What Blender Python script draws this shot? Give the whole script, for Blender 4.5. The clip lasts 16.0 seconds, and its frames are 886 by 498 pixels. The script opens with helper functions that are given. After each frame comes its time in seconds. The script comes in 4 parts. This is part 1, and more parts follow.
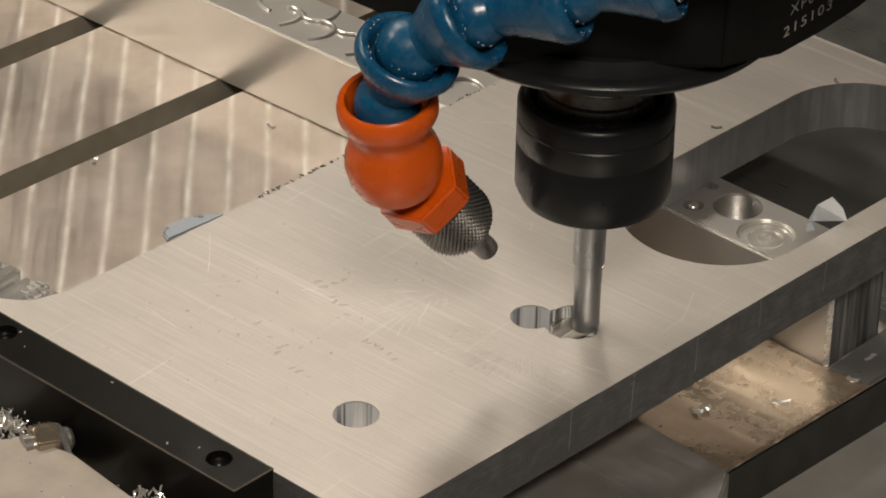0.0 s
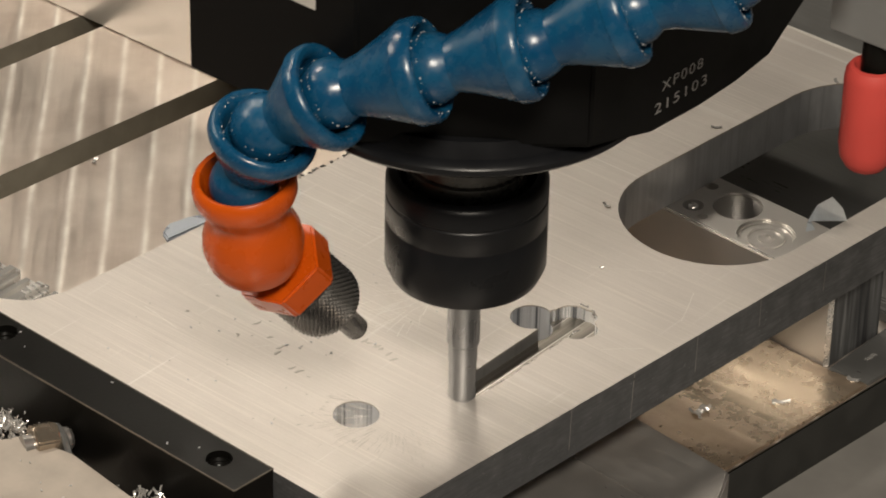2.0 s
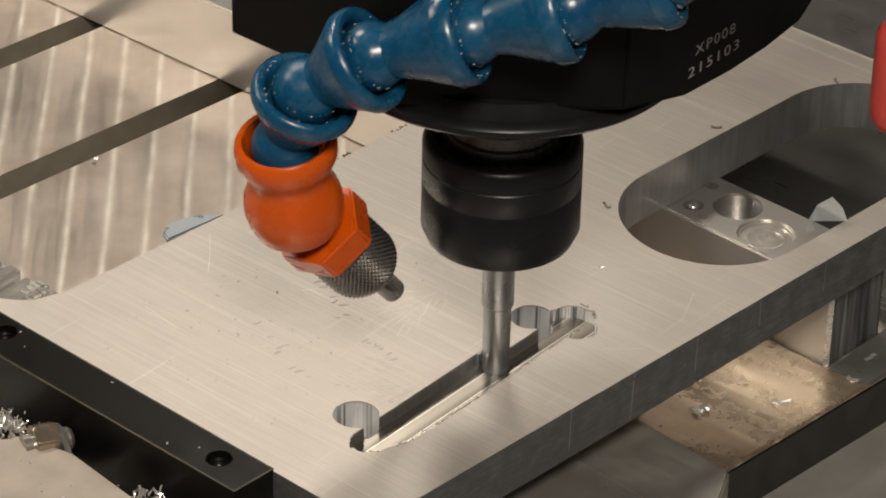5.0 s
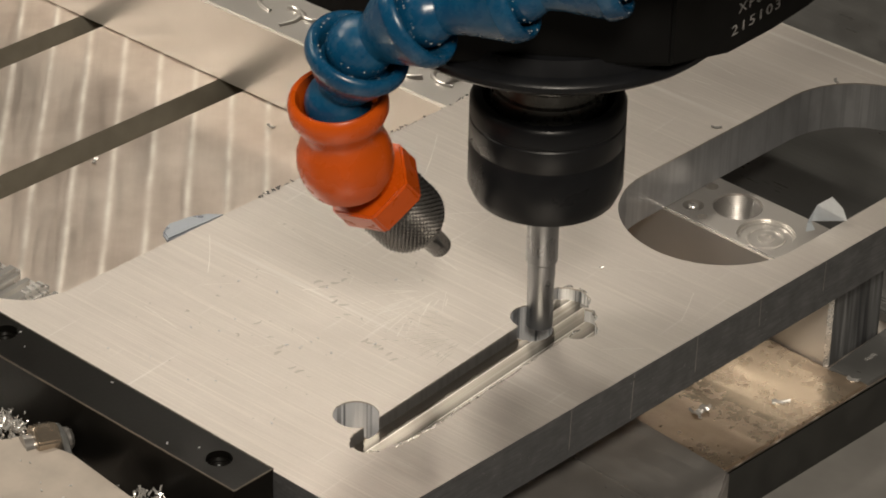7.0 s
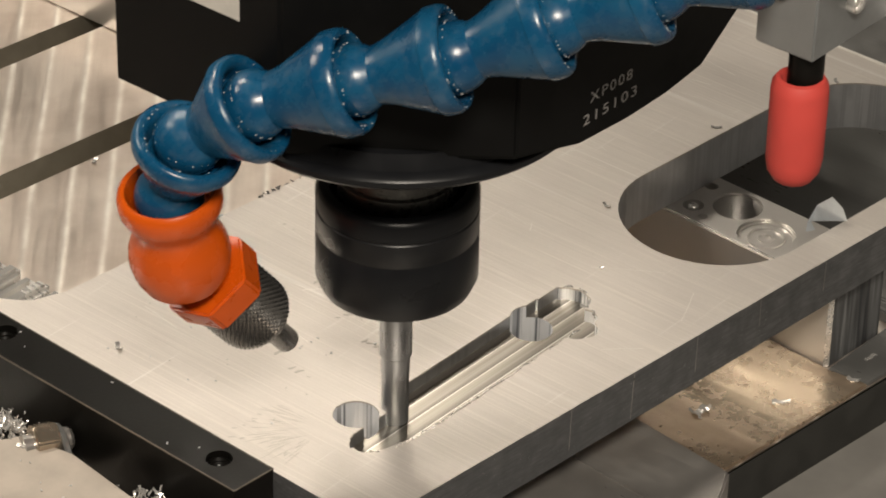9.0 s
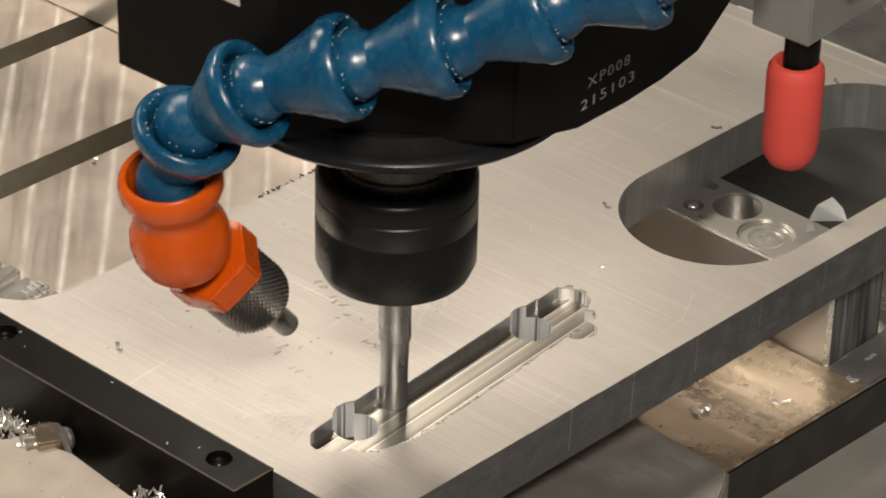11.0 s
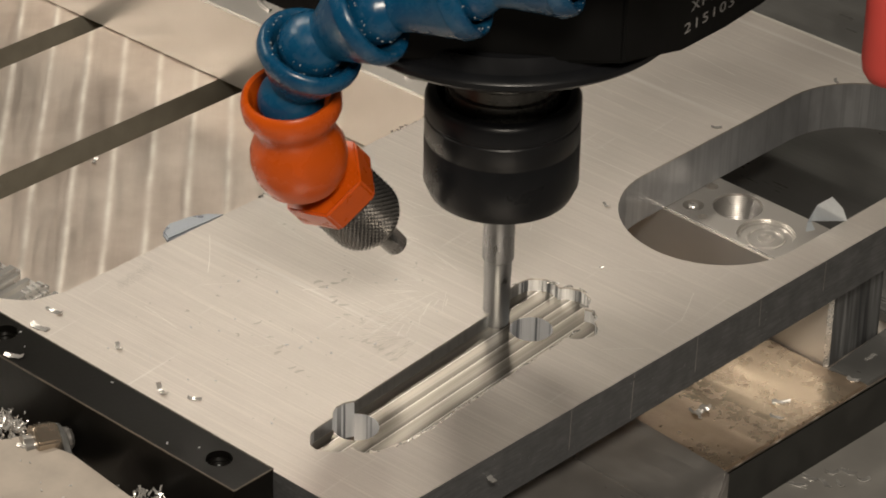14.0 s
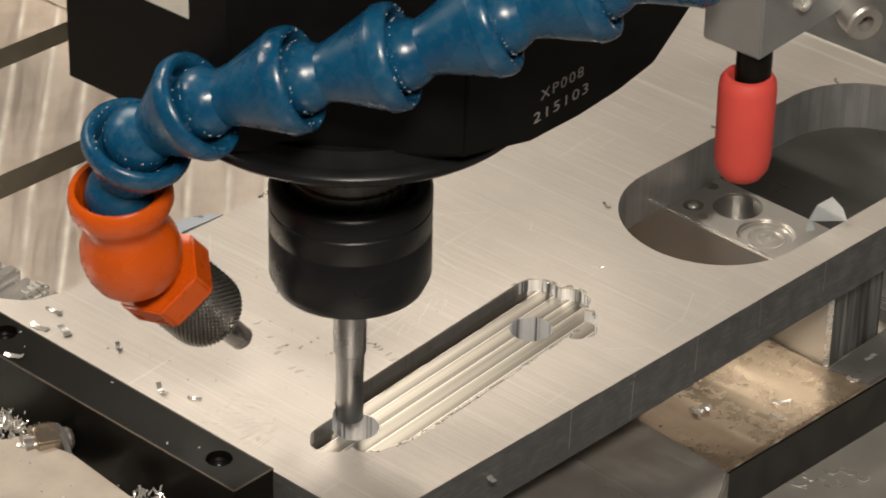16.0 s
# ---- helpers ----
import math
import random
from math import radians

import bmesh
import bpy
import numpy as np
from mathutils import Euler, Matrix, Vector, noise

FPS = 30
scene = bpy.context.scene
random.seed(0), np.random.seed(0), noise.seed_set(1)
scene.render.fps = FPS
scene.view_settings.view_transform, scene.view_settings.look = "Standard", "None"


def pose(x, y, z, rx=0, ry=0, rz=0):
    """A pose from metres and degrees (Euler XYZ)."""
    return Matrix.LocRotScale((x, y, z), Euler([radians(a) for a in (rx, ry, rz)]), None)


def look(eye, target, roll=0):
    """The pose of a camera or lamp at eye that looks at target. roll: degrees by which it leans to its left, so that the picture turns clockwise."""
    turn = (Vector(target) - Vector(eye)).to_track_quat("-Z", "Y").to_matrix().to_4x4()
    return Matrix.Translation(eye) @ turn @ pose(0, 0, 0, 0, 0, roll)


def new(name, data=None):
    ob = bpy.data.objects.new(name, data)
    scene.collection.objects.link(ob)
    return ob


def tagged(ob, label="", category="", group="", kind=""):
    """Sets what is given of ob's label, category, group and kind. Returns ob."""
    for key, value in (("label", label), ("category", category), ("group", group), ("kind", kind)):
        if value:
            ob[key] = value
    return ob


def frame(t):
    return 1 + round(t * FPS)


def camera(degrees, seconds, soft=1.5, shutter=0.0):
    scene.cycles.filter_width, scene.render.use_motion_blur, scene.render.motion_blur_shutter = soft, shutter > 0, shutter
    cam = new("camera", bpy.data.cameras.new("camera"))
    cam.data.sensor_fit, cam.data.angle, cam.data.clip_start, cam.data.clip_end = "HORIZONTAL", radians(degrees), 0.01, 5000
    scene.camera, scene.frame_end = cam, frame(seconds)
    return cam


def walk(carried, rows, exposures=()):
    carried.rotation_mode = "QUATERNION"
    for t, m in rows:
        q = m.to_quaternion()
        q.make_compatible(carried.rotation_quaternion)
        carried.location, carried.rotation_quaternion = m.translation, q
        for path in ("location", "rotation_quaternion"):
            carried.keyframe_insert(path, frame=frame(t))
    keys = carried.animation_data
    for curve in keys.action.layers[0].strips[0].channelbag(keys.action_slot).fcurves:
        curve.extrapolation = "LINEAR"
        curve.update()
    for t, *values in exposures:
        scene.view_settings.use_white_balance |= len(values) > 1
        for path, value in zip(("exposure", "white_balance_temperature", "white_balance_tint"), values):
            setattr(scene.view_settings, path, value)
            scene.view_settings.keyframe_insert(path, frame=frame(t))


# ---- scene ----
# Millimetre figures are turned into metres by M.
M = 0.001
EYE, AIM = (-0.55935, -0.48990, 0.52445), (0.0791, 0.0362, 0.0)
cam = camera(14.954, 16.0, soft=1.82, shutter=0.5)
walk(cam, [(0, look(EYE, AIM, 1.306)), (16, look(EYE, AIM, 1.306))],
     exposures=[(0, 0.0), (1.0, 0.02), (1.5, 0.15), (2.0, 0.22), (2.6, 0.48), (3.0, 0.68), (3.6, 0.66), (4.2, 0.42), (6.3, 0.05), (7.5, 0.1), (8.5, 0.25), (9.2, 0.52), (10.0, 0.6), (11.3, 0.35), (12.5, 0.15), (13.3, 0.05), (14.5, 0.1), (15.2, 0.26), (16, 0.42)])

# ---- light: unseen added enclosure, with work lamps behind, beside and before the table ----
world = bpy.data.worlds.new("world")
scene.world = world
world.use_nodes = True
world.node_tree.nodes["Background"].inputs[0].default_value = (1.0, 0.90, 0.76, 1)
world.node_tree.nodes["Background"].inputs[1].default_value = 0.02


def area(name, eye, aim, sx, sy, watts, colour):
    l = bpy.data.lights.new(name, "AREA")
    l.shape, l.size, l.size_y, l.energy, l.color = "RECTANGLE", sx, sy, watts, colour
    ob = new(name, l)
    ob.matrix_world = look(eye, aim)
    return ob


WARM = (1.0, 0.90, 0.762)
area("back_lamp", (0.56, 0.50, 0.60), (0.05, -0.02, 0), 0.18, 0.13, 0.68, WARM)
area("rear_lamp", (0.06, 0.66, 0.80), (0.05, 0.06, 0), 0.28, 0.14, 3.1, WARM)
area("side_lamp", (-0.46, 0.84, 0.80), (0.05, 0.14, 0), 0.34, 0.22, 2.85, WARM)
area("door_lamp", (-0.50, -0.52, 0.80), (0.06, -0.03, 0.0), 0.24, 0.18, 7.3, WARM)

# ---- materials ----
class Mat:
    """A small node builder round one Principled shader."""

    def __init__(self, name, colour, rough=0.4, metal=0.0, spec=0.5):
        self.m = bpy.data.materials.new(name)
        self.m.use_nodes = True
        self.t = self.m.node_tree
        self.b = self.t.nodes["Principled BSDF"]
        self.b.inputs["Base Color"].default_value = (*colour, 1)
        self.b.inputs["Roughness"].default_value = rough
        self.b.inputs["Metallic"].default_value = metal
        self.b.inputs["Specular IOR Level"].default_value = spec
        self.co = self.n("ShaderNodeTexCoord").outputs["Object"]
        self.h = None

    def n(self, kind, **values):
        node = self.t.nodes.new(kind)
        for k, v in values.items():
            if k in ("operation", "data_type", "blend_type", "wave_type", "bands_direction", "feature", "wave_profile", "interpolation_type"):
                if k == "operation":
                    node.operation = v
                elif k == "data_type":
                    node.data_type = v
                elif k == "blend_type":
                    node.blend_type = v
                elif k == "wave_type":
                    node.wave_type = v
                elif k == "bands_direction":
                    node.bands_direction = v
                elif k == "feature":
                    node.feature = v
                elif k == "wave_profile":
                    node.wave_profile = v
                else:
                    node.interpolation_type = v
            else:
                self.put(node, k, v)
        return node

    def put(self, node, key, v):
        s = node.inputs[int(key[1:])] if key[0] == "i" and key[1:].isdigit() else node.inputs[key.replace("_", " ")]
        if isinstance(v, bpy.types.NodeSocket):
            self.t.links.new(v, s)
        else:
            s.default_value = v

    def coords(self, scale=(1, 1, 1), turn=(0, 0, 0)):
        return self.n("ShaderNodeMapping", Vector=self.co, Scale=scale, Rotation=[radians(a) for a in turn]).outputs[0]

    def noise(self, scale, detail=3.0, stretch=(1, 1, 1), turn=(0, 0, 0), rough=0.55):
        return self.n("ShaderNodeTexNoise", Vector=self.coords(stretch, turn), Scale=scale, Detail=detail, Roughness=rough).outputs[0]

    def ramp(self, fac, lo, hi, a=0.35, b=0.65):
        r = self.n("ShaderNodeMapRange", i0=fac, i1=a, i2=b, i3=lo, i4=hi)
        return r.outputs[0]

    def math(self, op, a, b=0.0):
        return self.n("ShaderNodeMath", operation=op, i0=a, i1=b).outputs[0]

    def mix(self, fac, a, b):
        node = self.n("ShaderNodeMix", data_type="RGBA")
        for i, v in ((0, fac), (6, a), (7, b)):
            if isinstance(v, bpy.types.NodeSocket):
                self.t.links.new(v, node.inputs[i])
            else:
                node.inputs[i].default_value = v if i == 0 else (*v, 1)
        return node.outputs[2]

    def colour(self, s):
        self.t.links.new(s, self.b.inputs["Base Color"])
        return self

    def rough(self, s):
        self.t.links.new(s, self.b.inputs["Roughness"])
        return self

    def bump(self, height, strength, distance):
        node = self.n("ShaderNodeBump", Height=height, Strength=strength, Distance=distance)
        if self.h is not None:
            self.t.links.new(self.h, node.inputs["Normal"])
        self.h = node.outputs[0]
        self.t.links.new(self.h, self.b.inputs["Normal"])
        return self


def plate_material():
    """Rolled aluminium skin with fine grain and scratches; faces below the skin are freshly milled along x, their
    glints painted into the colour.
    """
    k = Mat("rolled_aluminium", (0.80, 0.77, 0.72), 0.42, 1.0)
    grain = k.noise(1300, 4, (1, 0.045, 1), (0, 0, -4))
    grain2 = k.noise(330, 4, (1, 0.04, 1), (0, 0, 3))
    hair = k.noise(240, 2, (1, 0.012, 1), (0, 0, 9))
    scuff = k.noise(420, 2, (0.05, 1, 1), (0, 0, 31))
    blotch = k.noise(35, 4)
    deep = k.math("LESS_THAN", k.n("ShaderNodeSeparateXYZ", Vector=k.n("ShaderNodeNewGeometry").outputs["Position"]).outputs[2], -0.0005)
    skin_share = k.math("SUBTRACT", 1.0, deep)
    mill = k.noise(420, 3, (0.01, 1, 0.01), rough=0.6)
    mill2 = k.noise(1500, 2, (0.02, 1, 0.02))
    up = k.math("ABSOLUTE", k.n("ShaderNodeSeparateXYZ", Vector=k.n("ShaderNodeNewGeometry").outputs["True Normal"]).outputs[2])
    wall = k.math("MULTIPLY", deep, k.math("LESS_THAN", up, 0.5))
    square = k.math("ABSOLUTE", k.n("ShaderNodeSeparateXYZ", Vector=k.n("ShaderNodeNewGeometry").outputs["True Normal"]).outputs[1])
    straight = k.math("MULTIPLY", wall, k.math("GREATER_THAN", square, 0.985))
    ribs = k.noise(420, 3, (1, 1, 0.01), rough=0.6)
    skin = k.mix(k.ramp(blotch, 0, 1), (0.655, 0.61, 0.57), (0.715, 0.67, 0.625))
    skin = k.mix(k.ramp(grain2, 0, 0.08), skin, (0.80, 0.75, 0.70))
    skin = k.mix(k.ramp(k.noise(2600, 2, (1, 0.35, 1), (0, 0, -4)), 0, 0.12), skin, (0.50, 0.46, 0.42))
    crisp = k.noise(1700, 2, (1, 0.012, 1), (0, 0, -5))
    skin = k.mix(k.ramp(crisp, 0, 0.34, 0.54, 0.66), skin, (0.86, 0.81, 0.75))
    skin = k.mix(k.ramp(crisp, 0.14, 0, 0.34, 0.46), skin, (0.47, 0.43, 0.39))
    skin = k.mix(k.ramp(hair, 0, 0.4, 0.64, 0.74), skin, (0.93, 0.91, 0.88))
    skin = k.mix(k.ramp(scuff, 0, 0.35, 0.66, 0.76), skin, (0.93, 0.91, 0.88))
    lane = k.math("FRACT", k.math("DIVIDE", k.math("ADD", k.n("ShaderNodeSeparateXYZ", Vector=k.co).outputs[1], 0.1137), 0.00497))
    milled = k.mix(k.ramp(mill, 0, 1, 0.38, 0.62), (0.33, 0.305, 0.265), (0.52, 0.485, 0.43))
    # dark and bright bands paint how each lane's ridge reflects
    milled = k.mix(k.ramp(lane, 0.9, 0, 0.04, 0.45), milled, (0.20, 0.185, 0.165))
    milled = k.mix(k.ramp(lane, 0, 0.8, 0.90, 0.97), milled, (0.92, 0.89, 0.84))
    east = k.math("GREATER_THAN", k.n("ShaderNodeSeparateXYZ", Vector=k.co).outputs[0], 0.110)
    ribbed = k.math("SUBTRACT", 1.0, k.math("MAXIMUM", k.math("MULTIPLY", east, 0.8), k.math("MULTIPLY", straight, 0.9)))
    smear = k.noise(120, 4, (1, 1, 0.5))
    # upright reflections on the walls, painted as dark and near-white streaks
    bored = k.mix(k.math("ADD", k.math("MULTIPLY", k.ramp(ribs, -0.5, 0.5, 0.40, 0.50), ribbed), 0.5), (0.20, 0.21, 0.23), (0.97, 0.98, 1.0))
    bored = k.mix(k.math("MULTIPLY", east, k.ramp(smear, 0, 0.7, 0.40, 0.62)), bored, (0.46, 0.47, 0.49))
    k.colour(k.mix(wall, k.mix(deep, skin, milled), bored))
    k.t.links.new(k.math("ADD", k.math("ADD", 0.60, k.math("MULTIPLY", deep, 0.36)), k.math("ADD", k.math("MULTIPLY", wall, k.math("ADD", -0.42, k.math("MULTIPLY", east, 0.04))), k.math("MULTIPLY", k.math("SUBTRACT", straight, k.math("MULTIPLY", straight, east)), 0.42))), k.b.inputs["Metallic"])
    r = k.math("ADD", k.ramp(blotch, 0.42, 0.52), k.ramp(grain, -0.07, 0.08))
    k.rough(k.math("ADD", k.math("MULTIPLY", r, skin_share), k.math("MULTIPLY", deep, k.ramp(mill, 0.30, 0.36))))
    fine = k.math("ADD", grain, k.math("ADD", k.math("ADD", k.math("MULTIPLY", grain2, 0.5), crisp), k.math("MULTIPLY", hair, 0.8)))
    k.bump(k.math("MULTIPLY", fine, skin_share), 0.09, 0.0001)
    k.bump(k.math("MULTIPLY", k.math("ADD", mill, k.math("MULTIPLY", mill2, 0.35)), deep), 0.34, 0.0003)
    k.bump(k.math("MULTIPLY", lane, k.math("SUBTRACT", deep, wall)), 0.3, 0.0006)
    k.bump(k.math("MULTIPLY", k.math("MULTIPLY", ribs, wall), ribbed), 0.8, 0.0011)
    return k.m


def metal(name, colour, rough, grain=(1, 0.05, 1), scale=700, strength=0.3, turn=(0, 0, 0), wear=0.12, share=1.0):
    k = Mat(name, colour, rough, share)
    g = k.noise(scale, 3, grain, turn)
    s = k.noise(60, 4)
    k.rough(k.math("ADD", k.ramp(s, rough - wear, rough + wear), k.ramp(g, -0.05, 0.05)))
    k.colour(k.mix(k.ramp(s, 0, 1), tuple(c * 0.86 for c in colour), colour))
    k.bump(g, strength, 0.00006)
    return k.m


def edge_material():
    """Sawn edge, far darker in colour than the rolled top: dull streaks along its length and a few bright upright
    scratches.
    """
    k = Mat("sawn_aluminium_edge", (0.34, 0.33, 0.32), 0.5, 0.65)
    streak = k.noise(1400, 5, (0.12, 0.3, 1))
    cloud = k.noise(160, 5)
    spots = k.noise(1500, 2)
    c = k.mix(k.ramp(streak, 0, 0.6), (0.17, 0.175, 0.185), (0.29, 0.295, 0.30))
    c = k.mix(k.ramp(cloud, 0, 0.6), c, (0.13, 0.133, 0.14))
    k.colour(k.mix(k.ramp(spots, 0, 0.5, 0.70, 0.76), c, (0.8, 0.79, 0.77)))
    k.rough(k.ramp(cloud, 0.36, 0.56))
    k.bump(streak, 0.28, 0.0001)
    k.bump(spots, 0.3, 0.0001)
    return k.m


def table_material():
    """Ground cast iron; bright reflection streaks are painted along its diagonal scraping."""
    k = Mat("streak_lit_table", (0.56, 0.50, 0.45), 0.33, 1.0)
    w = k.n("ShaderNodeTexWave", wave_type="BANDS", bands_direction="X", Vector=k.coords((1, 1, 1), (0, 0, 48.3)), Scale=24.99, Phase_Offset=-1.71, Distortion=0.2, Detail=2.0, Detail_Scale=2.0)
    line = k.math("MULTIPLY", k.math("POWER", w.outputs[1], 14.0), k.ramp(k.noise(70, 3), 0.35, 1.0))
    turned = k.coords((1, 1, 1), (0, 0, 48.3))
    fine = k.n("ShaderNodeTexNoise", Vector=k.n("ShaderNodeMapping", Vector=turned, Scale=(1, 0.06, 1)).outputs[0], Scale=900, Detail=3.0).outputs[0]
    broad = k.n("ShaderNodeTexNoise", Vector=k.n("ShaderNodeMapping", Vector=turned, Scale=(1, 0.10, 1)).outputs[0], Scale=170, Detail=3.0).outputs[0]
    stain = k.noise(28, 4)
    k.colour(k.mix(line, k.mix(k.ramp(stain, 0, 1), (0.54, 0.46, 0.40), (0.74, 0.66, 0.59)), (0.95, 0.90, 0.83)))
    k.t.links.new(k.math("SUBTRACT", 0.85, k.math("MULTIPLY", line, 0.35)), k.b.inputs["Metallic"])
    k.rough(k.math("ADD", k.ramp(broad, 0.34, 0.46), k.ramp(fine, -0.05, 0.05)))
    k.bump(line, 0.35, 0.0004)
    k.bump(broad, 0.25, 0.0006)
    k.bump(fine, 0.3, 0.00006)
    return k.m


def plain(name, colour, rough, metal=0.0, bump=0.15, scale=900, spot=0.1, spec=0.5):
    k = Mat(name, colour, rough, metal, spec)
    n1, n2 = k.noise(scale, 3), k.noise(90, 4)
    k.colour(k.mix(k.ramp(n2, 0, 1), tuple(c * (1 - spot) for c in colour), tuple(min(1, c * (1 + spot)) for c in colour)))
    k.rough(k.ramp(n2, rough * 0.85, min(1, rough * 1.2)))
    k.bump(n1, bump, 0.0001)
    return k.m


def stained_material():
    """Ground steel under a patchy brown oil film, with diagonal bright reflections painted in."""
    k = Mat("stained_steel", (0.5, 0.4, 0.3), 0.3, 0.8)
    patch, glare, fleck = k.noise(70, 5, (1, 0.45, 1), (0, 0, 35)), k.noise(45, 3, (1, 0.22, 1), (0, 0, -20)), k.noise(420, 4)
    c = k.mix(k.ramp(patch, 0, 1, 0.30, 0.70), (0.38, 0.295, 0.215), (0.56, 0.45, 0.345))
    c = k.mix(k.ramp(glare, 0, 0.9, 0.48, 0.62), c, (0.84, 0.70, 0.54))
    k.colour(k.mix(k.ramp(fleck, 0, 0.08, 0.58, 0.72), c, (0.16, 0.12, 0.09)))
    k.rough(k.math("ADD", k.ramp(glare, 0.42, 0.18), k.ramp(fleck, -0.05, 0.08)))
    k.bump(glare, 0.35, 0.003)
    k.bump(fleck, 0.15, 0.0001)
    return k.m


def hose_material():
    """Blue plastic under a thin film of oil and dust."""
    k = Mat("blue_plastic", (0.003, 0.066, 0.15), 0.32)
    film, dust = k.noise(110, 5), k.noise(420, 4)
    c = k.mix(k.ramp(film, 0, 1), (0.003, 0.055, 0.135), (0.006, 0.078, 0.165))
    c = k.mix(k.ramp(dust, 0, 0.15, 0.52, 0.75), c, (0.16, 0.20, 0.22))
    k.colour(c)
    k.rough(k.math("ADD", k.ramp(film, 0.20, 0.34), k.ramp(dust, -0.04, 0.06)))
    k.bump(dust, 0.2, 0.0002)
    return k.m


ALU = plate_material()
EDGE = edge_material()
TABLE = table_material()


def sawn_material():
    """Saw-cut aluminium end with upright streaks, bright on dark; the side's dimness is painted in."""
    k = Mat("dim_sawn_end", (0.2, 0.2, 0.2), 0.4, 0.6)
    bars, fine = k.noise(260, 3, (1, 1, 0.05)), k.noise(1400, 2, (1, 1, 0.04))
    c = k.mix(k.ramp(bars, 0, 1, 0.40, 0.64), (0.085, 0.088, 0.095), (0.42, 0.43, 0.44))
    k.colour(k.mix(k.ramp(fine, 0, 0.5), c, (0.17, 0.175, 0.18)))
    k.rough(k.ramp(bars, 0.32, 0.5))
    k.bump(fine, 0.3, 0.0001)
    return k.m


DIM_END = sawn_material()
def riser_material():
    """Finely milled aluminium, almost even, with faint broad clouds."""
    k = Mat("milled_riser", (0.80, 0.775, 0.74), 0.30, 0.75)
    cloud = k.noise(40, 3)
    k.colour(k.mix(k.ramp(cloud, 0, 1, 0.2, 0.8), (0.74, 0.715, 0.68), (0.83, 0.80, 0.765)))
    k.rough(k.ramp(cloud, 0.28, 0.33, 0.2, 0.8))
    return k.m


RISER = riser_material()
STEEL = metal("ground_steel", (0.45, 0.43, 0.41), 0.42, share=0.75)
DARK = metal("dark_steel", (0.20, 0.20, 0.195), 0.42, share=0.5)
BLACK = plain("black_anodised", (0.0065, 0.006, 0.0052), 0.34, 0.0, 0.25, spec=0.11)
HEAD = plain("black_paint", (0.0056, 0.0056, 0.0056), 0.40, 0.0, 0.1, spec=0.08)
OXIDE = plain("black_oxide", (0.009, 0.0095, 0.011), 0.32, 0.0, 0.1, spec=0.24)
HOLDER = metal("oily_tool_steel", (0.10, 0.10, 0.095), 0.28, share=0.6)
PAINTED = plain("dark_grey_paint", (0.030, 0.030, 0.028), 0.42, 0.0, 0.3, 500, 0.3)
SHEET = metal("dull_sheet_metal", (0.36, 0.345, 0.325), 0.40, (1, 0.3, 1), 200, 0.2, (0, 0, 30), 0.1, 0.25)
CARBIDE = metal("carbide", (0.36, 0.37, 0.385), 0.38, (1, 1, 0.05), 900, 0.05)
BLUE = hose_material()
ORANGE = plain("orange_plastic", (0.62, 0.090, 0.004), 0.28, 0.0, 0.2, 500, 0.08)
RED = plain("red_rubber", (0.60, 0.065, 0.052), 0.66, 0.0, 0.1, 500, 0.05)
KNURL = metal("knurled_steel", (0.22, 0.215, 0.21), 0.22, share=0.9, wear=0.05)
WHITE = plain("faded_print", (0.42, 0.41, 0.40), 0.5, 0.0, 0.0)
TAPE = plain("grey_tag", (0.62, 0.59, 0.54), 0.6, 0.0, 0.1)
CHIP = metal("bright_chip", (0.88, 0.86, 0.83), 0.25, share=0.7)
BRASS = metal("plated_nut", (0.52, 0.44, 0.35), 0.30, share=0.8)
# T-slot faces: one darker olive tone than the table top
SLOT = plain("slot_iron", (0.33, 0.30, 0.245), 0.5, 0.3, 0.3)
SWARF = plain("fine_swarf", (0.62, 0.63, 0.64), 0.35, 0.3, 0.1)
SCORED = plain("scored_aluminium", (0.80, 0.77, 0.72), 0.42, 0.35, 0.1)
WORN_GLINT = plain("worn_edge", (0.08, 0.065, 0.048), 0.4, 0.3, 0.3, 600, 0.5)
BROWN = stained_material()
BOUNCE_GREY = plain("bounce_grey", (0.30, 0.29, 0.28), 0.6, 0.0, 0.05, 40, 0.04)
BRACKET = metal("milled_bracket", (0.43, 0.445, 0.455), 0.42, (1, 0.2, 1), 500, 0.35, (0, 0, 25), 0.08, 0.7)
LEAF = metal("bright_foil", (0.46, 0.50, 0.56), 0.30, (1, 1, 1), 120, 0.03, share=0.8)
OFFCUT = plain("pale_offcut", (0.72, 0.76, 0.80), 0.35, 0.2, 0.1)
BEIGE = plain("beige_clamp", (0.42, 0.37, 0.32), 0.55, 0.0, 0.3)


# ---- mesh helpers ----
def shade(bm, angle=35):
    bm.normal_update()
    for f in bm.faces:
        f.smooth = True
    for e in bm.edges:
        if len(e.link_faces) == 2 and e.calc_face_angle(0) > radians(angle):
            e.smooth = False
    return bm


def solid(name, bm, *mats, angle=35):
    shade(bm, angle)
    me = bpy.data.meshes.new(name)
    bm.to_mesh(me)
    bm.free()
    for m in mats:
        me.materials.append(m)
    return new(name, me)


def part(name, bm, material, parent, label="", angle=35):
    ob = solid(name, bm, material, angle=angle)
    ob.parent = parent
    return tagged(ob, label)


def bevelled(bm, width, segments=2):
    if width:
        es = [e for e in bm.edges if len(e.link_faces) == 2 and e.calc_face_angle(0) > 0.5]
        bmesh.ops.bevel(bm, geom=es, offset=width, segments=segments, affect="EDGES", clamp_overlap=True)
    return bm


